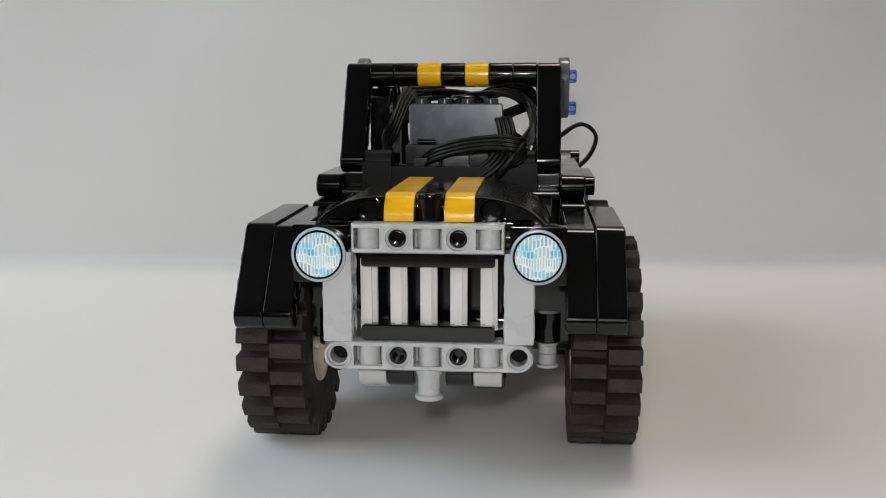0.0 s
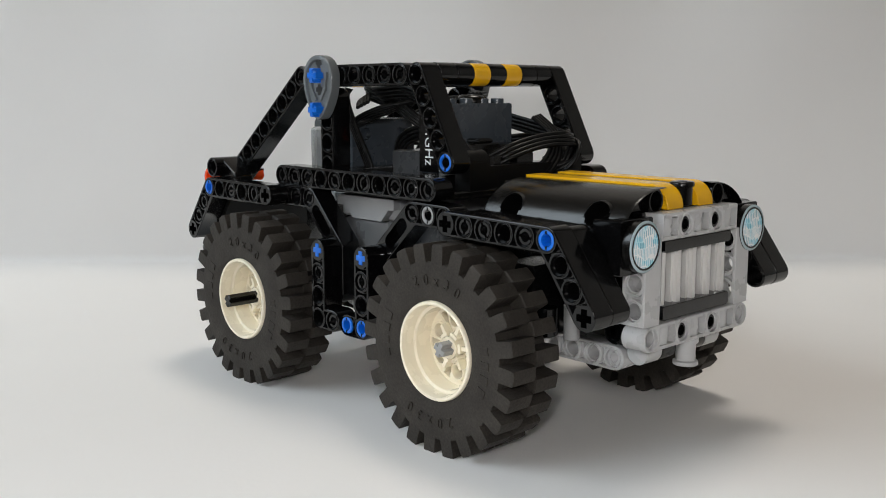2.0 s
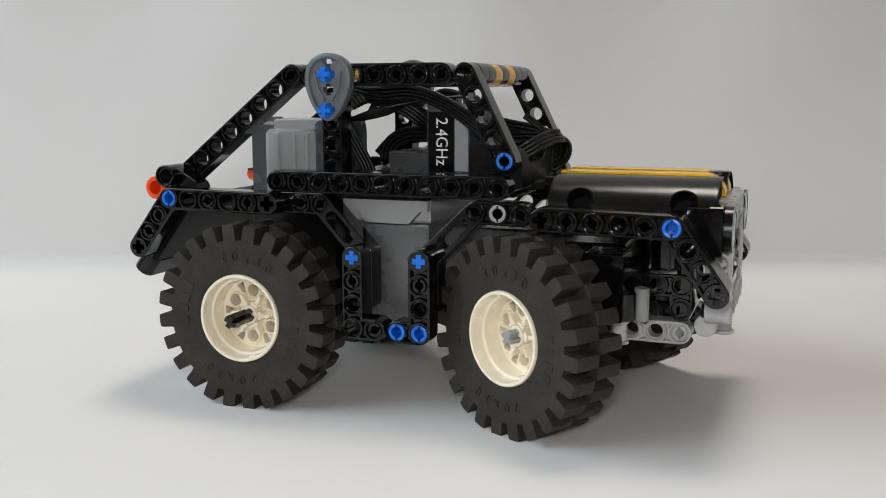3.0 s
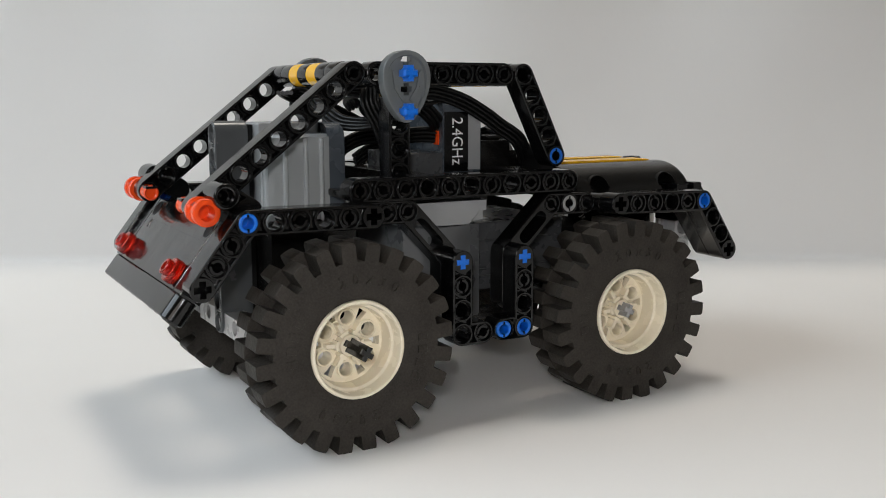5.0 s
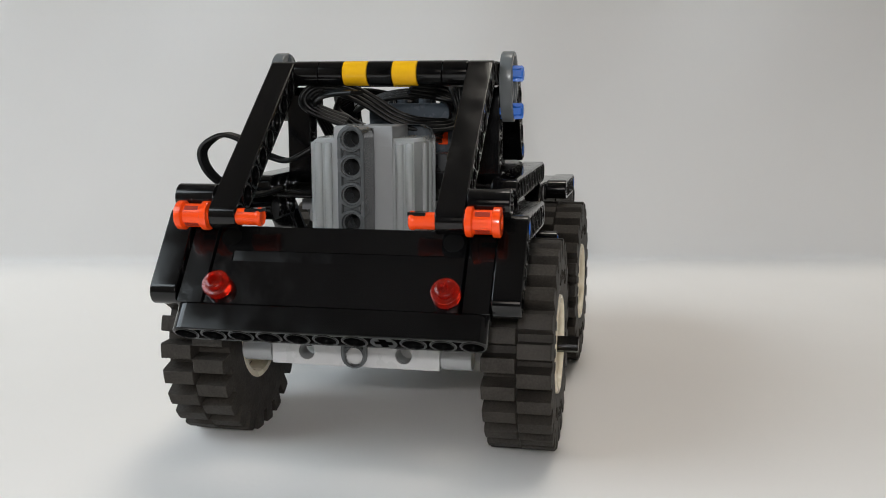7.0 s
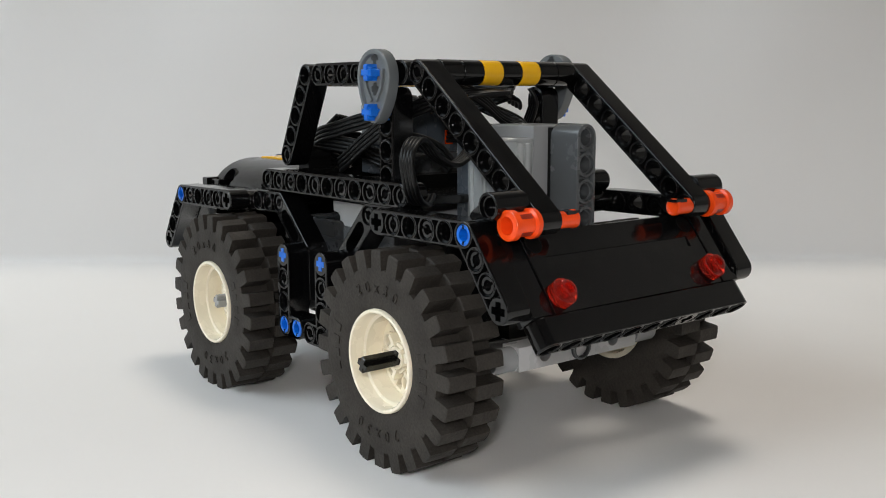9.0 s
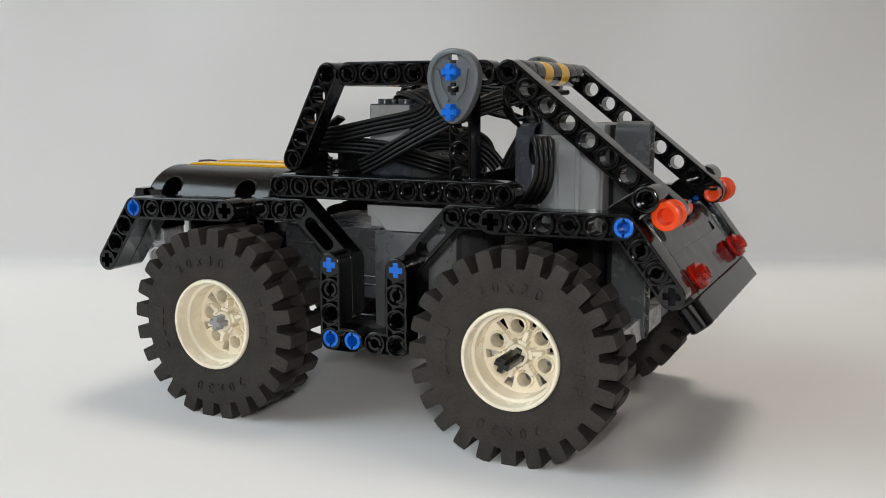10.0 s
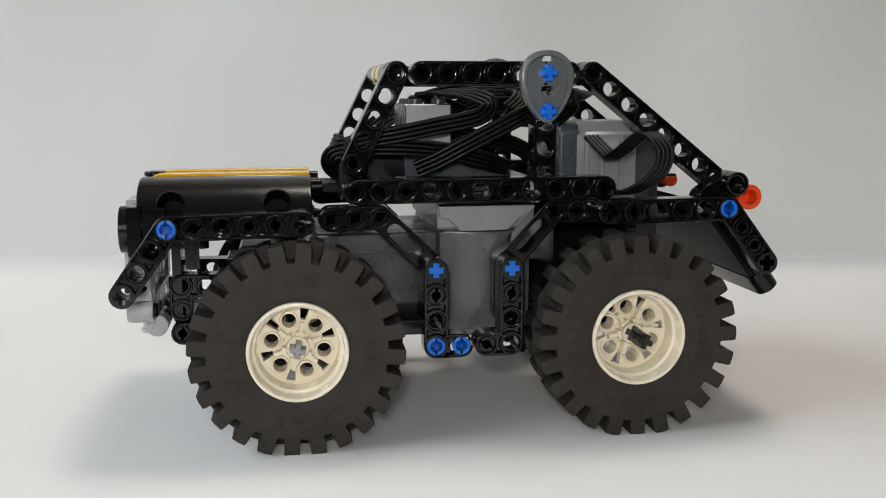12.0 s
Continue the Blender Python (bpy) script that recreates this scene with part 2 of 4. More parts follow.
def lathe(bm, m, profile, n=28, closed=True):
    """A body of revolution about w: profile of (radius, w), closed by faces where it ends off the axis."""
    loops = [(circle(0, 0, max(r, 1e-4), n), w) for r, w in profile]
    rows = stack(bm, m, loops)
    for row in (rows[0], rows[-1]) if closed else ():
        if (row[0].co - row[n // 2].co).length > 0.01:
            bm.faces.new(row)


def rod(bm, a, b, r, n=20, bevel=0.3):
    a, b = Vector(a), Vector(b)
    d = b - a
    m = Matrix.Translation(a) @ d.to_track_quat("Z", "Y").to_matrix().to_4x4()
    h = d.length
    lathe(bm, m, [(r - bevel, 0), (r, bevel), (r, h - bevel), (r - bevel, h)], n)


def prism(bm, m, loop, w0, w1, bevel=0.3):
    """An upright prism over a convex or simple loop, its rims bevelled."""
    c = Vector((sum(p[0] for p in loop) / len(loop), sum(p[1] for p in loop) / len(loop)))

    def inset(k):
        out = []
        for p in loop:
            d = c - Vector(p)
            out.append(tuple(Vector(p) + d.normalized() * min(k * 1.4, d.length * 0.5)))
        return out

    small = inset(bevel)
    stack(bm, m, [(small, w0), (loop, w0 + bevel), (loop, w1 - bevel), (small, w1)])
    cap(bm, m, [small], w0)
    cap(bm, m, [small], w1)


def box(bm, x0, x1, y0, y1, z0, z1, bevel=0.4, m=FLAT):
    prism(bm, m, [(x0, y0), (x1, y0), (x1, y1), (x0, y1)], z0, z1, bevel)


def ribbon(bm, points, wires=4, r=0.75, up=(0, 0, 1), samples=10, ups=None):
    """A flat cable of several wires side by side along a smooth curve; its flat side turns with up (or ups, one a point)."""
    pts = [Vector(p) for p in points]
    ref = [Vector(u) for u in ups] if ups else [Vector(up)] * len(pts)
    path, frames = [], []
    for i in range(len(pts) - 1):
        p0, p1, p2, p3 = pts[max(i - 1, 0)], pts[i], pts[i + 1], pts[min(i + 2, len(pts) - 1)]
        for k in range(samples + (i == len(pts) - 2)):
            t = k / samples
            path.append(0.5 * (2 * p1 + (p2 - p0) * t + (2 * p0 - 5 * p1 + 4 * p2 - p3) * t * t + (3 * p1 - p0 - 3 * p2 + p3) * t ** 3))
            frames.append(ref[i].lerp(ref[i + 1], t))
    n = 8
    for k in range(wires):
        off = (k - (wires - 1) / 2) * r * 1.85
        rows = []
        for i, p in enumerate(path):
            d = (path[min(i + 1, len(path) - 1)] - path[max(i - 1, 0)]).normalized()
            side = frames[i].cross(d)
            side = side.normalized() if side.length > 1e-4 else Vector((1, 0, 0))
            nor = d.cross(side)
            c = p + side * off
            rows.append([bm.verts.new(c + (side * math.cos(2 * math.pi * j / n) + nor * math.sin(2 * math.pi * j / n)) * r) for j in range(n)])
        for a, b in zip(rows, rows[1:]):
            for j in range(n):
                bm.faces.new((a[j], a[(j + 1) % n], b[(j + 1) % n], b[j]))
        bm.faces.new(rows[0])
        bm.faces.new(rows[-1])


def words(name, text, size, m, mat, parent, deep=0.15, label="", long=0):
    """Lettering in the built-in font as a thin mesh, standing on the pose m of the car's space (millimetres)."""
    cu = bpy.data.curves.new(name, "FONT")
    cu.body, cu.size, cu.extrude, cu.align_x, cu.align_y = text, size, deep, "CENTER", "CENTER"
    tmp = bpy.data.objects.new(name, cu)
    me = bpy.data.meshes.new_from_object(tmp)
    bpy.data.objects.remove(tmp)
    xs = [v.co.x for v in me.vertices]
    fit = long / (max(xs) - min(xs)) if long else 1
    me.transform(Matrix.Scale(MM, 4) @ m @ Matrix.Diagonal((fit, 1, 1, 1)))
    me.materials.clear()
    me.materials.append(mat)
    ob = new(name, me)
    ob.parent = parent
    if label:
        tagged(ob, label)
    return ob


# ---------------------------------------------------------------- the room and the white sheet
def structure(name, bm, mat, label=""):
    bmesh.ops.recalc_face_normals(bm, faces=bm.faces)
    me = bpy.data.meshes.new(name)
    bm.to_mesh(me)
    bm.free()
    me.materials.append(mat)
    me.polygons.foreach_set("use_smooth", [True] * len(me.polygons))
    me.set_sharp_from_angle(angle=radians(40))
    return tagged(new(name, me), label, kind="structure")


def sheet():
    """One white sheet: it lies flat under the car, bends up behind it and hangs there in soft upright folds."""
    bm = bmesh.new()
    back, rad = 0.276, 0.006
    prof = [(-0.42, 0.0), (-0.23, 0.0), (-0.1, 0.0), (0.0, 0.0), (0.15, 0.0), (0.21, 0.0), (back - rad, 0.0)]
    prof += [(back - rad + rad * math.sin(a), rad - rad * math.cos(a)) for a in [math.pi / 2 * k / 8 for k in range(1, 9)]]
    prof += [(back, z) for z in (0.03, 0.05, 0.07, 0.09, 0.11, 0.13, 0.15, 0.18, 0.22, 0.26)]
    nx, half = 160, 0.9
    rows = []
    for y, z in prof:
        row = []
        for i in range(nx + 1):
            x = -half + 2 * half * i / nx
            k = min(1.0, max(0.0, (z - 0.02) / 0.2))
            fold = 0.004 * math.sin(x * 23 + 0.7 + z * 5.1) + 0.0025 * math.sin(x * 37 + 1.9 - z * 14) + 0.008 * math.sin(x * 9.3 + 0.4 + z * 6)
            row.append(bm.verts.new((x, y - fold * k + z * 0.03, z)))
        rows.append(row)
    for a, b in zip(rows, rows[1:]):
        for i in range(nx):
            bm.faces.new((a[i], a[i + 1], b[i + 1], b[i]))
    ob = structure("backdrop", bm, SHEET, "plain white sheet laid on the table and hung behind")
    solid = ob.modifiers.new("thickness", "SOLIDIFY")
    solid.thickness, solid.offset = 0.0008, -1
    return ob


def slab(name, lo, hi, mat, label):
    bm = bmesh.new()
    x0, y0, z0, x1, y1, z1 = *lo, *hi
    box(bm, x0, x1, y0, y1, z0, z1, 0.002)
    return structure(name, bm, mat, label)


sheet()


def table():
    bm = bmesh.new()
    box(bm, -0.95, 0.95, -0.66, 0.42, -0.05, -0.004, 0.002)
    for x in (-0.9, 0.84):
        for y in (-0.61, 0.31):
            box(bm, x, x + 0.06, y, y + 0.06, -0.75, -0.05, 0.002)
    return structure("table", bm, BOARD, "brown wooden table under the white sheet")


table()
slab("floor", (-1.1, -2.2, -0.79), (1.8, 1.2, -0.75), BOARD, "brown room floor")
slab("ceiling", (-1.1, -2.2, 1.95), (1.8, 1.2, 2.0), PAINT, "off-white ceiling")
slab("wall_back", (-1.1, 1.2, -0.75), (1.8, 1.25, 1.95), PAINT, "off-white plaster wall")
# Unseen wall with an opening cut for the fill lamp; dark to dull reflections.
slab("wall_front_low", (-1.1, -2.25, -0.75), (1.8, -2.2, 0.45), DIM, "dim brown wall under the opening of the added fill lamp")
slab("wall_front_high", (-1.1, -2.25, 1.11), (1.8, -2.2, 1.95), DIM, "dim brown wall over the opening of the added fill lamp")
slab("wall_front_left", (-1.1, -2.25, 0.45), (-0.77, -2.2, 1.11), DIM, "dim brown wall beside the opening of the added fill lamp")
slab("wall_front_right", (0.77, -2.25, 0.45), (1.8, -2.2, 1.11), DIM, "dim brown wall beside the opening of the added fill lamp")
slab("wall_right", (1.8, -2.2, -0.75), (1.85, 1.2, 1.95), PAINT, "off-white plaster wall")
slab("wall_left_low", (-1.15, -2.2, -0.75), (-1.1, 1.2, 0.48), PAINT, "off-white plaster wall under the window")
slab("wall_left_high", (-1.15, -2.2, 1.22), (-1.1, 1.2, 1.95), PAINT, "off-white plaster wall over the window")
slab("wall_left_near", (-1.15, -2.2, 0.48), (-1.1, -0.92, 1.22), PAINT, "off-white plaster wall beside the window")
slab("wall_left_far", (-1.15, 0.32, 0.48), (-1.1, 1.2, 1.22), PAINT, "off-white plaster wall beside the window")

# ---------------------------------------------------------------- the toy car
car = new("toy_car")
tagged(car, "black toy off-road car of plastic building parts with ivory wheels", "toy car")
body = car


# Every part is built in the car's own space; this pair of numbers moves it onto the turning axis.
BASE = (0.0, SIDE, -GROUND)


def side_at(y):
    return (0, SIDE + y, -GROUND)


def tyre_mesh():
    bm = bmesh.new()
    m = SIDEWAYS
    prof = [(15.2, -8.8), (17.0, -9.6), (22.0, -9.95), (26.0, -9.95), (27.0, -9.7), (27.0, 9.7), (26.0, 9.95), (22.0, 9.95), (17.0, 9.6), (15.2, 8.8), (15.2, -8.8)]
    stack(bm, m, [(circle(0, 0, r, 72), w) for r, w in prof])
    n = 24
    step = 2 * math.pi / n
    for w0, w1, phase in ((0.1, 9.91, 0.0), (-9.91, -0.1, 0.5)):   # two staggered toothed rings, one each side of the middle
        teeth = []
        for k in range(n):
            for r, f in ((26.6, -0.36), (28.0, -0.32), (31.7, -0.28), (32.35, -0.25), (32.45, 0.0), (32.35, 0.25), (31.7, 0.28), (28.0, 0.32), (26.6, 0.36)):
                teeth.append((r * math.cos((k + phase + f) * step), r * math.sin((k + phase + f) * step)))
        low = [(x * 0.988, y * 0.988) for x, y in teeth]
        stack(bm, m, [(low, w0), (teeth, w0 + 0.28), (teeth, w1 - 0.28), (low, w1)])
        for w in (w0, w1):
            cap(bm, m, [low, circle(0, 0, 24.0, 72)], w)
    bmesh.ops.remove_doubles(bm, verts=bm.verts, dist=0.002)
    return bm


def rim_mesh():
    bm = bmesh.new()
    m = SIDEWAYS
    # broad lip, stepped barrel, the disc with six holes and six slots, and the hub; the outside faces -w
    n = 64
    stack(bm, m, [(circle(0, 0, r, n), w) for r, w in
                  ((15.3, 9.0), (15.3, -9.0), (15.15, -9.75), (14.85, -9.95), (14.3, -9.95), (14.05, -9.7), (13.95, -8.2), (13.75, -5.6), (13.55, -5.3),
                   (12.9, -5.2), (12.7, -5.0), (12.45, 0.9))])
    stack(bm, m, [(circle(0, 0, r, n), w) for r, w in ((15.3, 9.0), (13.6, 9.0), (13.0, 3.6))])
    outline = circle(0, 0, 13.0, n)
    holes = [circle(8.15 * math.cos(math.pi * k / 3), 8.15 * math.sin(math.pi * k / 3), 2.15, 18) for k in range(6)]
    slots = []
    for k in range(6):
        b = math.pi * k / 3 + math.pi / 6
        slots.append([(r * math.cos(b) - d * math.sin(b), r * math.sin(b) + d * math.cos(b)) for r, d in ((7.9, -0.75), (11.5, -1.45), (11.5, 1.45), (7.9, 0.75))])
    for w in (0.6, 3.4):
        cap(bm, m, [outline] + holes + slots, w)
    for loop in holes + slots:
        stack(bm, m, [(loop, 0.6), (loop, 6.5 if len(loop) > 4 else 3.4)])
    for k in range(6):   # a raised collar round every hole, its far side merging with a rib to the hub
        a = math.pi * k / 3
        c = (8.15 * math.cos(a), 8.15 * math.sin(a))
        stack(bm, m, [(circle(*c, 2.95, 18), 0.6), (circle(*c, 2.85, 18), -0.15), (circle(*c, 2.7, 18), -0.3), (circle(*c, 2.3, 18), -0.3), (circle(*c, 2.15, 18), -0.1), (circle(*c, 2.15, 18), 0.6)])
        b = a + math.pi / 6
        rib = [(r * math.cos(b) - d * math.sin(b), r * math.sin(b) + d * math.cos(b)) for r, d in ((3.2, -0.75), (7.6, -0.6), (7.6, 0.6), (3.2, 0.75))]
        prism(bm, m, rib, -2.6, 0.7, 0.18)
    # the hub: a collar split by six gaps round the axle's tube
    for k in range(6):
        a0, a1 = math.pi * k / 3 + math.pi / 6 - 0.34, math.pi * k / 3 + math.pi / 6 + 0.34
        seg = [(4.7 * math.cos(a0 + (a1 - a0) * j / 4), 4.7 * math.sin(a0 + (a1 - a0) * j / 4)) for j in range(5)]
        seg += [(3.7 * math.cos(a1 - (a1 - a0) * j / 4), 3.7 * math.sin(a1 - (a1 - a0) * j / 4)) for j in range(5)]
        stack(bm, m, [(seg, 0.6), (seg, -3.2)])
        cap(bm, m, [seg], -3.2)
    tube = circle(0, 0, 3.45, 24)
    stack(bm, m, [(tube, 0.6), (tube, -3.5), (circle(0, 0, 3.25, 24), -3.7)])
    cap(bm, m, [circle(0, 0, 3.25, 24), cross(0, 0, 2.5, 1.0)], -3.7)
    stack(bm, m, [(cross(0, 0, 2.5, 1.0), -3.7), (cross(0, 0, 2.5, 1.0), 0)])
    return bm


def axle_mesh(length, turn=0.0):
    bm = bmesh.new()
    prism(bm, SIDEWAYS, cross(0, 0, 2.3, 0.85, turn), -length, 4, 0.2)
    return bm


def lettering_on(wheel):
    for a0 in (112, 292):
        for i, ch in enumerate("20x30"):
            a = radians(a0 - 12 * (i - 2))
            m = SIDEWAYS @ Matrix.Translation((21.6 * math.cos(a), 21.6 * math.sin(a), 9.95)) @ Matrix.Rotation(a - math.pi / 2, 4, "Z")
            words("lettering", ch, 4.6, pose(0, 0, 0, 0, 0, 180) @ m, RUBBER, wheel, 0.34)
    # the maker's mark as plain raised bars
    for a0 in (20, 200):
        for i in range(4):
            a = radians(a0 - 11 * (i - 1.5))
            bm = bmesh.new()
            m = pose(0, 0, 0, 0, 0, 180) @ SIDEWAYS @ Matrix.Translation((21.6 * math.cos(a), 21.6 * math.sin(a), 9.75)) @ Matrix.Rotation(a - math.pi / 2, 4, "Z")
            box(bm, -1.2, 1.2, -1.6, 1.6, 0, 0.4, 0.08, m)
            finish("mark", bm, RUBBER, wheel)


def wheels():
    first, steered = None, []
    for x, tip, axle_mat, turns in ((51.6, 7.6, PALE, (-12, -26)), (-54.4, 15.4, SATIN, (-22, -32))):
        for s in (1, -1):
            rim = rim_mesh() if first is None else None
            turn = (0, turns[0] if s == 1 else turns[1], 0 if s == 1 else 180)
            if first is None:
                wheel = finish("wheel", rim, IVORY, body, "ivory plastic rim in a black rubber tyre")
                first = wheel
                tyre = finish("tyre", tyre_mesh(), RUBBER, wheel, "chunky black rubber tyre with staggered tread blocks")
                first_tyre = tyre
                lettering_on(wheel)
                pieces = [o for o in wheel.children if o != tyre]
            else:
                wheel = again(first, (0, 0, 0), body)
                again(first_tyre, (0, 0, 0), wheel)
                for o in pieces:
                    again(o, (0, 0, 0), wheel)
            rest = pose(x * MM, (SIDE + (48.8 if x > 0 else 48.3 - 0.3 * s) * s) * MM, (34.0 - GROUND) * MM, *turn)
            wheel.matrix_local = rest
            if x > 0:
                steered.append((wheel, rest, Matrix.Translation(Vector((x, SIDE + 32.0 * s, 0)) * MM)))
            finish("axle", axle_mesh(tip), axle_mat, wheel, "cross-shaped plastic axle end")
    return steered


STEERED = wheels()


# ---------------------------------------------------------------- side frames
def pin_ring(x, z, y, s, mat, label):
    """A pin's slotted round end, flush in its hole on the outside of a bar."""
    bm = bmesh.new()
    m = at(x, SIDE + y, z - GROUND) @ (SIDEWAYS if s == -1 else pose(0, 0, 0, 0, 0, 180) @ SIDEWAYS)
    loop = circle(0, 0, 2.85, 22)
    hole = circle(0, 0, 1.75, 22)
    stack(bm, m, [(circle(0, 0, 2.4, 22), -4), (circle(0, 0, 2.4, 22), 2.9), (loop, 3.1), (loop, 3.75), (circle(0, 0, 2.6, 22), 3.95), (circle(0, 0, 2.0, 22), 3.95), (hole, 3.7), (hole, -2.0)])
    cap(bm, m, [hole], -2.0)
    made = finish("pin", bm, mat, body, label)
    # Black blocks on the ring stand in for the shade in its slots.
    bm = bmesh.new()
    box(bm, -0.32, 0.32, 1.7, 2.62, 2.4, 4.0, 0.05, m)
    box(bm, -0.32, 0.32, -2.62, -1.7, 2.4, 4.0, 0.05, m)
    finish("pin_slot", bm, HOLLOW, made)
    return made


def pin_cross(x, z, y, s, mat, label, out=1.6):
    bm = bmesh.new()
    m = at(x, SIDE + y, z - GROUND) @ (SIDEWAYS if s == -1 else pose(0, 0, 0, 0, 0, 180) @ SIDEWAYS)
    prism(bm, m, cross(0, 0, 2.35, 0.95), -4, 3.9 + out * 0.1, 0.2)
    return finish("pin", bm, mat, body, label)


def side_frames():
    made = []
    made.append((bar("side_beam", SIDEWAYS, [(-46.6, 80.2), (33.4, 80.0)], line((-46.6, 80.2), (33.4, 80.0), 11), "pppopopoppp", BLACK, body, loc=side_at(40)), 40))
    made.append((bar("roof_beam", SIDEWAYS, [(11.2, 116.4), (-36.6, 116.4)], line((11.2, 116.4), (-36.6, 116.4), 7), "ppppooo", BLACK, body, loc=side_at(32)), 32))
    made.append((bar("windscreen_pillar", SIDEWAYS, [(33.1, 88.2), (19.1, 116.4)], line((33.1, 88.2), (19.1, 116.4), 5), "poooo", BLACK, body, loc=side_at(32)), 32))
    made.append((bar("rear_pillar", SIDEWAYS, [(-44.4, 116.4), (-94.4, 76.6)], line((-44.4, 116.4), (-94.4, 76.6), 9), "poooooooo", BLACK, body, loc=side_at(32)), 32))
    ff = line((49.7, 71.6), (89.2, 70.8), 6) + [(93.9, 64.4), (98.3, 58.0), (102.6, 51.4)]
    made.append((bar("front_fender", SIDEWAYS, [ff[0], ff[5], ff[8]], ff, "+ppopooo+", BLACK, body, "angled black fender bar with round holes", loc=side_at(48)), 48))
    made.append((bar("front_fender", SIDEWAYS, [(ff[0][0], ff[0][1] - 0.6), (ff[5][0], ff[5][1] - 0.6), ff[8]], ff, "opppppooo", BLACK, body, loc=side_at(40.1), r=3.7), 40.1))
    rf = line((-45.9, 73.1), (-85.4, 73.6), 6) + [(-90.2, 67.5), (-94.7, 61.6), (-99.2, 55.6)]
    made.append((bar("rear_fender", SIDEWAYS, [rf[0], rf[5], rf[8]], rf, "+popoopp+", BLACK, body, "angled black fender bar with round holes", loc=side_at(48)), 48))
    bf = [(40.9, 71.8), (33.3, 72.0), (25.8, 72.2), (9.4, 56.4), (9.4, 48.4), (9.4, 40.4)]
    made.append((bar("bent_arm", SIDEWAYS, [bf[0], bf[2], bf[3], bf[5]], bf, "ppp..o", BLACK, body, "bent black arm with a slot", loc=side_at(40), slots=[(21.2, 67.8, 14.9, 61.7)]), 40))
    br = [(-45.6, 72.9), (-37.6, 72.9), (-29.9, 72.9), (-14.4, 56.4), (-14.4, 48.4), (-14.4, 40.4)]
    made.append((bar("bent_arm", SIDEWAYS, [br[0], br[2], br[3], br[5]], br, ".pp..o", BLACK, body, "bent black arm with a slot", loc=side_at(40), slots=[(-25.6, 68.3, -19.7, 62.0)]), 40))
    dfp = [(9.4, 56.4), (9.4, 48.4), (9.4, 40.4), (9.4, 32.4), (1.4, 32.4)]
    made.append((bar("sill_arm", SIDEWAYS, [dfp[0], dfp[3], dfp[4]], dfp, ".poo.", BLACK, body, loc=side_at(48)), 48))
    drp = [(-14.5, 56.4), (-14.5, 48.4), (-14.5, 40.4), (-14.5, 32.4), (-6.6, 32.4)]
    made.append((bar("sill_arm", SIDEWAYS, [drp[0], drp[3], drp[4]], drp, ".poop", BLACK, body, loc=side_at(48)), 48))
    made.append((bar("upright_beam", SIDEWAYS, [(-28.8, 84.4), (-28.8, 108.4)], line((-28.8, 84.4), (-28.8, 108.4), 4), "oooo", BLACK, body, loc=side_at(32)), 32))
    made.append((bar("hinge_link", SIDEWAYS, [(-90.0, 81.0), (-82.0, 76.0)], [(-90.0, 81.0), (-82.0, 76.0)], "p.", BLACK, body, loc=side_at(40), r=3.9), 40))
    for ob, y in made:
        again(ob, (0, SIDE - y, -GROUND))
    for s in (1, -1):
        for x, z in ((89.2, 70.8), (-85.4, 73.6)):
            pin_ring(x, z, 48 * s, s, BLUE, "blue pin end")
        for x in (9.4, 1.4):
            pin_ring(x, 32.4, 48 * s, s, BLUE, "blue pin end")
        for x in (9.4, -14.5):
            pin_cross(x, 56.4, 48 * s, s, BLUE, "blue cross-shaped axle pin")
    pin_ring(33.1, 88.2, -32, -1, BLUE, "blue pin end")
    pin_ring(33.4, 72.0, -40, -1, PALE, "grey pin end")


side_frames()


def roof_tubes():
    for x in (19.1, -44.4):
        for k in range(7):
            bm = bmesh.new()
            y = -28 + 8 * k
            rod(bm, (x, y + 0.06, 116.4), (x, y + 7.94, 116.4), 3.9, 28, 0.25)
            yellow = k in (2, 4)
            finish("roof_tube", bm, YELLOW if yellow else BLACK, body, "yellow plastic tube" if yellow else "black plastic tube", BASE)


roof_tubes()


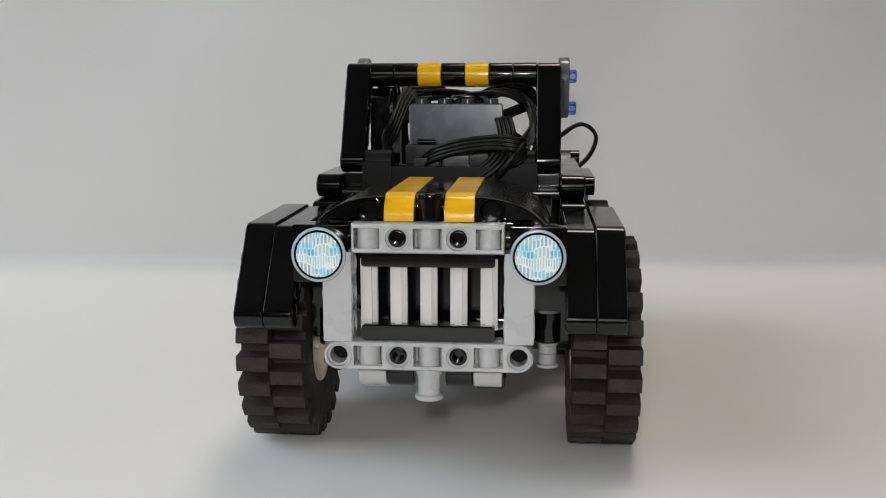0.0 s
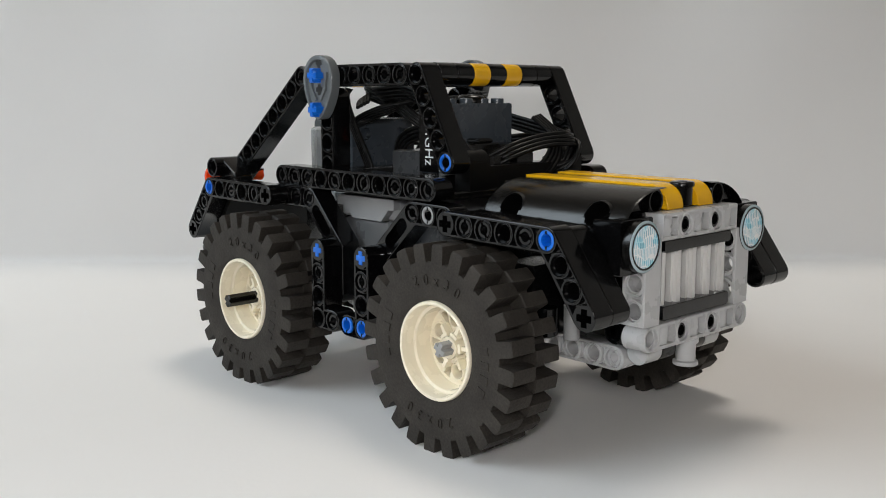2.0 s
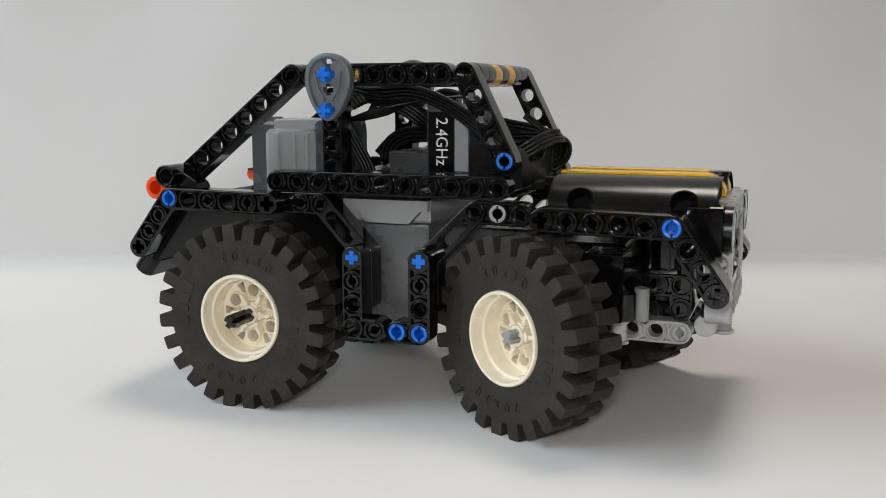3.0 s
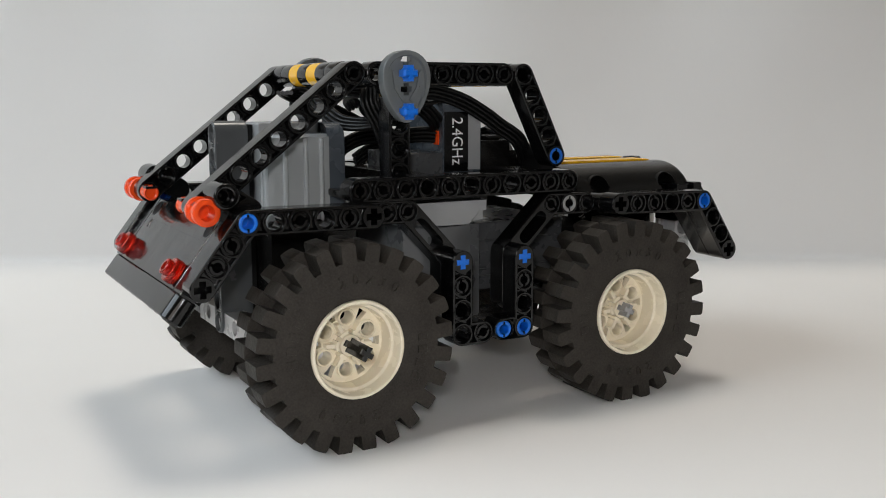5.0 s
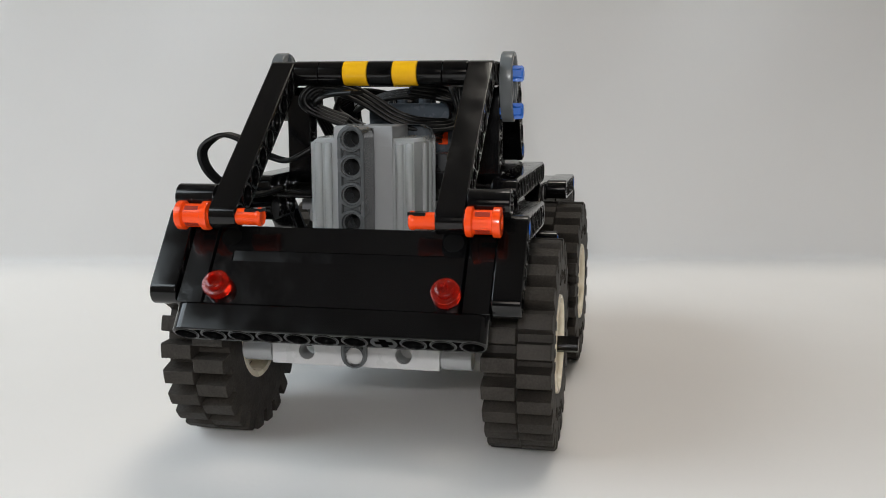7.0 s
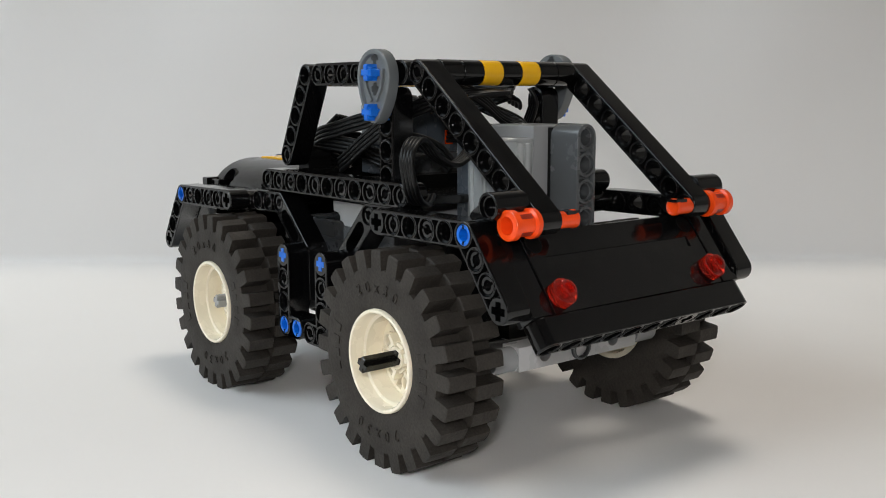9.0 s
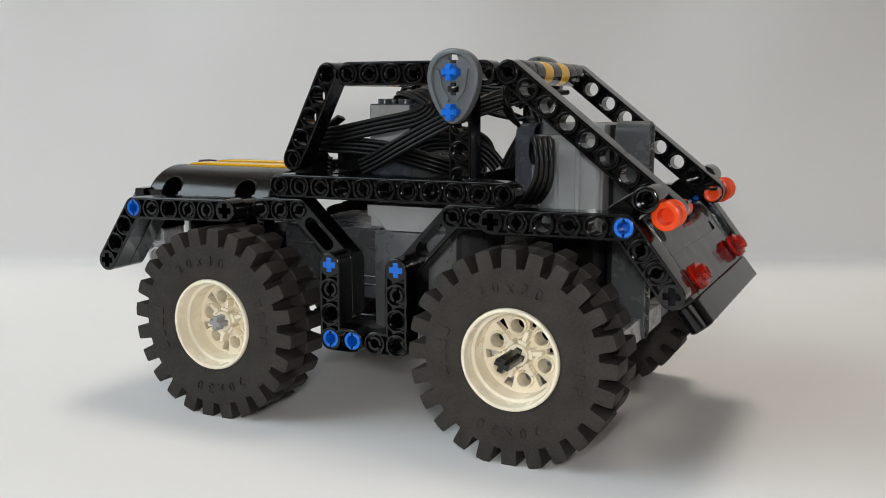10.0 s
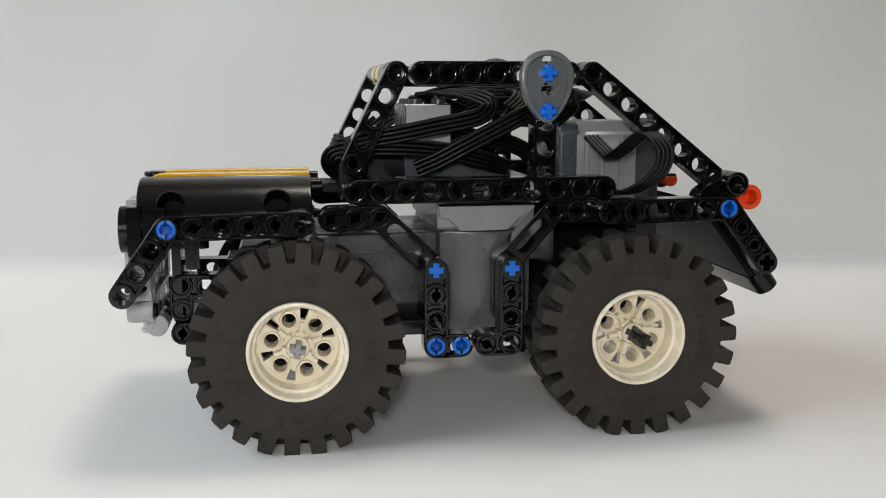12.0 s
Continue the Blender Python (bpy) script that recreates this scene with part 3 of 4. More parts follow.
def cams():
    """The flat drop-shaped grey plates on both flanks of the roof."""
    cx = -28.2

    def drop(inset):
        pts = []
        for k in range(44):
            t = 2 * math.pi * k / 44
            pts.append((cx + (1 - inset / 8.0) * 8.25 * math.sin(t) * (1 + 0.3 * math.cos(t)), 112.2 + (11.4 - inset) * math.cos(t)))
        return pts[::-1]

    for s in (1, -1):
        bm = bmesh.new()
        m = at(0, SIDE + 38.3 * s, -GROUND) @ (SIDEWAYS if s == -1 else Matrix(((1, 0, 0, 0), (0, 0, 1, 0), (0, 1, 0, 0), (0, 0, 0, 1))))
        holes = [cross(cx, 121.0, 1.9, 0.9), cross(cx, 116.4, 1.9, 0.9), cross(cx, 111.4, 1.9, 0.9), cross(cx, 104.4, 1.9, 0.9)]
        stack(bm, m, [(drop(0.4), -2.0), (drop(0.0), -1.6), (drop(0.0), 1.6), (drop(0.35), 2.0), (drop(1.5), 2.0), (drop(1.9), 1.1)])
        cap(bm, m, [drop(1.9)] + holes, 1.1)
        cap(bm, m, [drop(0.4)] + holes, -2.0)
        for h in holes:
            stack(bm, m, [(h, -2.0), (h, 1.1)])
        for side in (1, -1):   # inner moulded ridge
            ridge = [(cx + side * 5.2, 117.5), (cx + side * 4.3, 111.5), (cx + side * 1.6, 107.6), (cx + side * 0.9, 108.2), (cx + side * 3.4, 112.0), (cx + side * 4.4, 117.0)]
            prism(bm, m, ridge, 1.0, 1.9, 0.1)
        cam_plate = finish("drop_plate", bm, MID, body, "dark grey drop-shaped plastic plate")
        for z in (116.4, 104.4):
            bm = bmesh.new()
            prism(bm, at(0, SIDE + 38.3 * s, -GROUND) @ (SIDEWAYS if s == -1 else Matrix(((1, 0, 0, 0), (0, 0, 1, 0), (0, 1, 0, 0), (0, 0, 0, 1)))),
                  cross(cx, z, 2.55, 1.05), -4, 4.9, 0.5)
            lathe(bm, at(cx, SIDE + 38.3 * s, z - GROUND) @ (SIDEWAYS if s == -1 else Matrix(((1, 0, 0, 0), (0, 0, 1, 0), (0, 1, 0, 0), (0, 0, 0, 1)))),
                  [(2.1, 1.2), (2.1, 1.4), (2.1, 2.2), (1.75, 2.5), (1.75, 3.4), (2.1, 3.7), (1.9, 4.4)], 20)
            finish("axle_pin", bm, BLUE, body, "bright blue axle pin end")


cams()


# ---------------------------------------------------------------- bonnet, grille and lamps
def arc_points(c, r, a0, a1, n):
    return [(c[0] + r * math.cos(radians(a0 + (a1 - a0) * k / n)), c[1] + r * math.sin(radians(a0 + (a1 - a0) * k / n))) for k in range(n + 1)]


def bonnet():
    # half shells: outer curve from the flank over to the stripe, 1.6 thick, their front ends closed by a moulded end with a hole
    for s in (1, -1):
        outer = [(33.0, 69.8)] + [(13.6 + 19.4 * math.cos(radians(a)), 69.2 + 14.1 * math.sin(radians(a))) for a in range(6, 91, 6)] + [(12.1, 83.3)]
        bm = bmesh.new()
        wells = [Matrix.Translation((x, 30.6 * s, 76.0)) @ Matrix.Rotation(radians(27 * s), 4, "X") @ (SIDEWAYS if s == -1 else LEFTWARDS) for x in (89.8, 57.0)]
        fine = []
        for (y0, z0), (y1, z1) in zip(outer, outer[1:]):
            n = max(1, round(math.hypot(y1 - y0, z1 - z0) / 0.8))
            fine += [(y0 + (y1 - y0) * k / n, z0 + (z1 - z0) * k / n) for k in range(n)]
        fine.append(outer[-1])
        xs = [46.0, 46.3] + [47.0 + 0.8 * k for k in range(66)] + [100.0, 100.4]
        rows = [[bm.verts.new((x, (y - (0.25 if x in (46.0, 100.4) else 0)) * s, z - (0.2 if x in (46.0, 100.4) else 0))) for x in xs] for y, z in fine]
        for a, b in zip(rows, rows[1:]):
            for k in range(len(xs) - 1):
                quad = (a[k], a[k + 1], b[k + 1], b[k])
                mid = sum((v.co for v in quad), Vector()) / 4
                if all(math.hypot(*(w.inverted() @ mid)[:2]) > 4.2 or abs((w.inverted() @ mid).z) > 5 for w in wells):
                    bm.faces.new(quad)
        loose = [v for v in bm.verts if not v.link_faces]
        bmesh.ops.delete(bm, geom=loose, context="VERTS")
        shell = finish("bonnet_shell", bm, SATIN, body, "curved black bonnet shell", BASE)
        # front and rear ends
        for x0, x1 in ((95.6, 98.0), (46.4, 48.8)):
            bm = bmesh.new()
            rim = [(y * 0.985 * s, z - 0.5) for y, z in outer] + [(12.1 * s, 77.2), (27.0 * s, 77.2), (30.4 * s, 71.0)]
            hole = circle(16.4 * s, 79.6, 2.7, 20)
            cap(bm, FRONTAL, [rim, hole], x1)
            cap(bm, FRONTAL, [rim, hole], x0)
            stack(bm, FRONTAL, [(rim, x0), (rim, x1)])
            stack(bm, FRONTAL, [(hole, x0 - 4), (hole, x1)])
            cap(bm, FRONTAL, [hole], x0 - 4)
            finish("bonnet_end", bm, BLACK, shell)
        bm = bmesh.new()
        lathe(bm, at(0, 16.4 * s, 79.6) @ FRONTAL, [(3.6, 95.0), (3.6, 99.6), (3.45, 99.9), (2.95, 99.9), (2.75, 99.6), (2.65, 96.0), (0, 96.0)], 28, False)
        finish("bonnet_tube", bm, BLACK, shell, "open black tube end", BASE)
        # round pin wells in the flank, near-black inside to stand in for their shade
        for m in wells:
            bm = bmesh.new()
            lathe(bm, m, [(5.0, -1.0), (4.5, -0.2), (4.25, -0.12), (4.15, -0.4), (4.1, -7.5), (0.0, -7.5)], 28, False)
            finish("pin_well", bm, HOLLOW, shell, "", BASE)
        # yellow stripe, rounded down at the front
        bm = bmesh.new()
        prof = [(46.2, 82.0), (46.2, 84.0), (94.0, 84.0)] + arc_points((94.2, 77.2), 6.8, 90, 8, 8) + [(101.0, 76.8), (98.6, 76.8), (97.8, 79.7), (94.0, 81.7)]
        m = Matrix(((1, 0, 0, 0), (0, 0, 1, 0), (0, 1, 0, 0), (0, 0, 0, 1)))
        prism(bm, m, prof, min(4.0 * s, 12.0 * s), max(4.0 * s, 12.0 * s), 0.2)
        finish("stripe", bm, YELLOW, body, "glossy yellow bonnet stripe", BASE)
    bm = bmesh.new()
    box(bm, 46.2, 96.5, -3.85, 3.85, 81.2, 83.6, 0.25)
    finish("bonnet_spine", bm, BLACK, body, "", BASE)
    bm = bmesh.new()
    lathe(bm, at(97.6, 0, 77.0), [(2.6, 0), (3.2, 0.3), (3.2, 5.6), (3.7, 5.8), (3.7, 6.8), (3.3, 7.2), (1.6, 7.2), (1.6, 5.5), (0, 5.5)], 24)
    finish("spine_pin", bm, BLACK, body, "", BASE)
    bm = bmesh.new()
    box(bm, 53.0, 99.0, -29.5, 29.5, 69.5, 73.0, 0.5)
    box(bm, 53.0, 99.0, -22.0, 22.0, 72.5, 76.8, 0.5)
    box(bm, 50.0, 95.0, -15.0, 15.0, 76.8, 80.8, 0.5)
    finish("bonnet_frame", bm, BLACK, body, "", BASE)


bonnet()


def framed_bar(bm, y0, y1, z, x, holes, wells, r=3.9, square=False):
    """A bar across the car: some holes face ahead, the others run upright and show as round posts in windows."""
    loops, posts = [], []
    for y in wells:
        g = 3.4 if square and y else 3.85
        loops.append([(y - g, z - 2.7), (y + g, z - 2.7), (y + g, z + 2.7), (y - g, z + 2.7)])
    outline = lambda k: band([(y0, z), (y1, z)], r - k, 8)
    if square:
        outline = lambda k: [(y0 - r + k, z - r + k), (y1 + r - k, z - r + k), (y1 + r - k, z + r - k), (y0 - r + k, z + r - k)]
    half, m = 3.9, at(x, 0, 0) @ FRONTAL
    stack(bm, m, [(outline(0.35), -half), (outline(0), -half + 0.35), (outline(0), half - 0.35), (outline(0.35), half)])
    tops = [circle(y, z, 3.0) for y in holes]
    smalls = [circle(y, z, 2.4) for y in holes]
    cap(bm, m, [outline(0.35)] + tops + loops, half)
    cap(bm, m, [outline(0.35)] + smalls, -half)
    for a, b in zip(tops, smalls):
        stack(bm, m, [(a, half), (a, half - 0.9), (b, half - 0.9), (b, -half)])
    for y in holes:
        stack(bm, m, [(circle(y, z, 3.0), half), (circle(y, z, 3.15), half + 0.25), (circle(y, z, 3.6), half + 0.25), (circle(y, z, 3.7), half - 0.1)])
    for loop in loops:
        stack(bm, m, [(loop, half), (loop, half - 5.6)])
        cap(bm, m, [loop], half - 5.6)
    for y in wells:
        lathe(bm, at(x + 0.5, y, z - 2.75), [(2.95, 0), (2.95, 5.5)], 28)


def grille():
    bm = bmesh.new()
    framed_bar(bm, -24, 24, 41.2, 101.0, (-24, -8, 8, 24), (-16, 0, 16))
    finish("grille_bottom", bm, GREY, body, "light grey bar with holes", BASE)
    bm = bmesh.new()
    framed_bar(bm, -16.2, 16.2, 72.7, 101.0, (-8, 8), (-16, 0, 16), square=True)
    finish("grille_top", bm, GREY, body, "light grey bar with holes", BASE)
    for s in (1, -1):
        bm = bmesh.new()
        holes, pairs = bar_holes([(101.0, 49.2), (101.0, 57.2), (101.0, 65.2)], "ooo")
        plate(bm, SIDEWAYS, lambda k: [(97.1 + k, 45.0 + k), (104.9 - k, 45.0 + k), (104.9 - k, 69.0 - k), (97.1 + k, 69.0 - k)], holes, 3.9, pitch_pairs=pairs)
        finish("grille_side", bm, GREY, body, "light grey upright bar with holes", side_at(24 * s))
    for k in range(5):
        bm = bmesh.new()
        prism(bm, at(100.6, -16 + 8 * k, 0), cross(0, 0, 2.25, 0.9), 48.0, 67.0, 0.1)
        finish("grille_rod", bm, SILVER, body, "pearl grey cross-shaped rod", BASE)
    for z0, z1, mat in ((65.2, 68.8, BLACK), (45.4, 49.6, PANEL)):
        bm = bmesh.new()
        box(bm, 99.0, 104.2, -17.6, 17.6, z0, z1, 0.5)
        finish("grille_rail", bm, mat, body, "glossy black cross rail", BASE)
    # Added black plate stands in for the darkness behind the grille rods.
    bm = bmesh.new()
    box(bm, 88.6, 91.5, -19, 19, 36, 70, 0.4)
    finish("grille_backing", bm, BLACK, body, "", BASE)
    for s in (1, -1):
        bm = bmesh.new()
        box(bm, 98.4, 102.4, min(21.4 * s, 36.2 * s), max(21.4 * s, 36.2 * s), 60.4, 75.9, 0.4)
        box(bm, 91.5, 98.2, min(22.5 * s, 34.5 * s), max(22.5 * s, 34.5 * s), 61.0, 75.4, 0.4)
        lamp = finish("headlight", bm, BLACK, body, "round headlight with a printed pale blue lens", BASE)
        m = at(102.4, 28.7 * s, 68.3) @ FRONTAL
        bm = bmesh.new()
        lathe(bm, m, [(6.4, 0), (7.3, 0.2), (7.3, 2.75)], 40)
        finish("lamp_drum", bm, SATIN, lamp, "", BASE)
        bm = bmesh.new()
        lathe(bm, m, [(7.3, 2.6), (7.28, 2.8), (7.0, 3.05), (6.55, 3.05), (6.5, 2.7)], 40, False)
        finish("lamp_rim", bm, RIM, lamp, "grey-blue lens rim", BASE)
        bm = bmesh.new()
        lathe(bm, m, [(6.5, 2.7), (6.45, 3.1), (6.0, 3.1), (5.95, 2.7)], 40, False)
        finish("lamp_ring", bm, BLACK, lamp, "", BASE)
        bm = bmesh.new()
        lathe(bm, FRONTAL, [(6.0, 0.0), (6.0, 2.9), (4.0, 3.02), (0.0, 3.1)], 40)
        finish("lens", bm, LENS, lamp, "pale blue lens printed with fine lines", (102.4, SIDE + 28.7 * s, 68.3 - GROUND))
    for y, z in ((-8, 72.7), (8, 72.7), (-8, 41.2), (8, 41.2)):
        bm = bmesh.new()
        lathe(bm, at(101.0, y, z) @ FRONTAL, [(2.35, -4), (2.35, 3.1), (2.2, 3.25), (1.6, 3.25), (1.5, 0.0), (0, 0.0)], 20)
        finish("pin", bm, BLACK, body, "black pin in the grille bar", BASE)
    # Added near-black discs behind the end holes stand in for their shade.
    for y in (-24, 24):
        bm = bmesh.new()
        rod(bm, (96.0, y, 41.2), (99.5, y, 41.2), 2.3)
        finish("hole_plug", bm, HOLLOW, body, "", BASE)
    # under the grille
    bm = bmesh.new()
    lathe(bm, at(101.0, 0, 27.6), [(2.4, 1.2), (3.5, 1.2), (3.8, 1.4), (3.8, 2.4), (3.0, 2.8), (3.0, 7.6), (3.7, 8.3), (3.7, 9.8)], 24)
    finish("tow_pin", bm, GREY, body, "light grey round pin under the grille", BASE)
    for y0, y1, mat in ((-19.5, -11.8, GREY), (11.8, 19.5, GREY), (-11.5, -4.3, SATIN), (4.3, 11.5, SATIN)):
        bm = bmesh.new()
        rod(bm, (97.0, y0, 35.0), (97.0, y1, 35.0), 3.7)
        finish("cross_tube", bm, mat, body, "", BASE)
    for s in (1, -1):
        bar("skid_bar", SIDEWAYS, [(88.9, 32.0), (64.9, 32.2)], line((88.9, 32.0), (64.9, 32.2), 4), "pooo", GREY if s == -1 else BLACK, body, "light grey bar with holes" if s == -1 else "black bar with holes", loc=side_at(16 * s))
        bar("bracket", SIDEWAYS, [(72.9, 47.6), (88.9, 47.8), (88.9, 39.9)], [(72.9, 47.6), (80.9, 47.7), (88.9, 47.8), (88.9, 39.9)], "ooop", BLACK, body, "black angled bracket with holes", loc=side_at(16 * s))
        bm = bmesh.new()
        rod(bm, (77.0, 25.0 * s, 36.5), (77.0, 25.0 * s, 47.5), 2.5)
        finish("steering_pin", bm, PALE, body, "grey pin", BASE)
        bm = bmesh.new()
        lathe(bm, at(71.0, 32.0 * s, 30.0), [(2.2, 0), (3.3, 0.2), (3.3, 1.0), (2.7, 1.3), (2.7, 4.1), (2.4, 4.3), (2.7, 4.5), (2.7, 6.6), (3.2, 6.9), (3.2, 7.6), (2.2, 8.0)], 20)
        finish("bush", bm, GREY, body, "light grey bush", BASE)
        bm = bmesh.new()
        rod(bm, (72.5, 32.0 * s, 38.2), (72.5, 32.0 * s, 47.0), 3.8)
        finish("pivot_pin", bm, BLACK, body, "glossy black pivot pin", BASE)


grille()


# ---------------------------------------------------------------- tail
def tail():
    d = Vector((-99.2 + 85.4, 0, 55.6 - 73.6)).normalized()      # down the slope
    nrm = Vector((d.z, 0, -d.x))
    if nrm.x > 0:
        nrm = -nrm
    top = Vector((-85.4, 0, 73.6)) - nrm * 1.7
    m = Matrix(((0, d.x, nrm.x, top.x), (1, 0, 0, 0), (0, d.z, nrm.z, top.z), (0, 0, 0, 1)))   # u across, v down the slope, w outwards
    for u0, u1 in ((-35.8, 35.8), (-43.8, -36.25), (36.25, 43.8)):
        bm = bmesh.new()
        edge = [(u0, 2.4), (u1, 2.4), (u1, 27.25), (u0, 27.25)]
        lip = [(u0 + 0.3, 2.75), (u1 - 0.3, 2.75), (u1 - 0.3, 26.95), (u0 + 0.3, 26.95)]
        groove = [[(-30.5, 10.4), (30.5, 10.4), (30.5, 13.8), (-30.5, 13.8)]] if u0 == -35.8 else []
        stack(bm, m, [(edge, -1.2), (edge, 3.6), (lip, 3.9)])
        cap(bm, m, [lip] + groove, 3.9)
        cap(bm, m, [edge], -1.2)
        for low in groove:      # its bed lies deeper along the lower side
            rows = stack(bm, m, [(low, 3.9), (low, 3.62)])
            for v in rows[1][2:]:
                v.co -= nrm * 0.3
            bm.faces.new(rows[1])
        if groove:
            panel = finish("tail_panel", bm, PANEL, body, "flat glossy black tail panel with a long groove", BASE)
        else:
            finish("tail_corner", bm, PANEL, body, "", BASE)
    # A near-black disc on each side paints the shade of a round notch.
    for s in (1, -1):
        bm = bmesh.new()
        lathe(bm, m @ Matrix.Translation((32.0 * s, 6.2, 3.9)), [(2.9, -1.0), (2.9, 0.1), (2.5, 0.12), (2.4, 0.03), (0, 0.03)], 24)
        finish("plug", bm, HOLLOW, panel, "", BASE)
    # Added near-black plate keeps the panel's underside as dark as in shade.
    bm = bmesh.new()
    box(bm, -43.4, 43.4, 3.2, 27.0, -3.2, -1.25, 0.2, m)
    finish("tail_backing", bm, HOLLOW, body, "", BASE)
    # the bar along its lower edge, holes facing down the slope
    bm = bmesh.new()
    mb = m @ Matrix.Translation((0, 31.2, 0.5)) @ Matrix(((1, 0, 0, 0), (0, 0, -1, 0), (0, 1, 0, 0), (0, 0, 0, 1)))
    pts = line((-40, 0), (40, 0), 11)
    holes, pairs = bar_holes(pts, "ooo+ooooooo")
    plate(bm, mb, lambda k: band([(-40, 0), (40, 0)], 3.8 - k), holes, pitch_pairs=pairs)
    finish("tail_bar", bm, BLACK, body, "black bar along the tail's lower edge", BASE)
    for s in (1, -1):
        bm = bmesh.new()
        ms = m @ Matrix.Translation((32.0 * s, 22.4, 3.9))
        lathe(bm, ms, [(2.5, 0), (3.2, 0.2), (3.9, 0.6), (3.9, 3.2), (3.7, 3.4), (2.5, 3.4), (2.5, 5.0), (2.2, 5.2), (1.5, 5.2), (1.5, 3.6), (0, 3.6)], 28)
        finish("tail_light", bm, CLEAR_RED, body, "clear red round stud lamp", BASE)
        # long orange pin through the foot of the pillar, with its bush outside
        mo = at(-95.4, 0, 76.5) @ (SIDEWAYS if s == -1 else Matrix(((1, 0, 0, 0), (0, 0, 1, 0), (0, 1, 0, 0), (0, 0, 0, 1))))
        bm = bmesh.new()
        lathe(bm, mo, [(1.5, 21.5), (2.2, 20.8), (2.6, 21.2), (2.6, 22.0), (2.35, 22.4), (2.35, 37.0)], 24)
        lathe(bm, mo, [(2.35, 36.2), (3.9, 36.3), (4.1, 36.6), (4.1, 38.0), (3.3, 38.4), (3.3, 43.3), (4.1, 43.7), (4.1, 45.4), (3.8, 45.7), (2.4, 45.7), (2.2, 40.0), (0, 40.0)], 28)
        pin = finish("long_pin", bm, ORANGE, body, "orange-red pin with a bush end", BASE)
        # A black block paints the shade of the slot in the pin's inner end.
        bm = bmesh.new()
        box(bm, -1.9, 1.9, -0.45, 0.45, 20.6, 25.5, 0.1, mo @ Matrix.Translation((0, 1.95, 0)))
        finish("pin_slot", bm, SATIN, pin, "", BASE)
        # Four darker orange strips paint the shade of the sleeve's windows.
        for k in range(4):
            bm = bmesh.new()
            turn = Matrix.Rotation(math.pi / 4 + k * math.pi / 2, 4, "Z")
            box(bm, 2.6, 3.36, -0.7, 0.7, 38.9, 42.9, 0.08, mo @ turn)
            finish("sleeve_slot", bm, SHADED_ORANGE, pin, "", BASE)
        bm = bmesh.new()
        lathe(bm, at(-90.0, 0, 81.0) @ (SIDEWAYS if s == -1 else LEFTWARDS), [(3.6, 36.0), (3.9, 36.3), (3.9, 47.3), (3.6, 47.6), (3.1, 47.6), (2.9, 46.6), (2.5, 46.5), (2.5, 41.0), (0, 41.0)], 24)
        finish("hinge_tube", bm, BLACK, body, "", BASE)


tail()


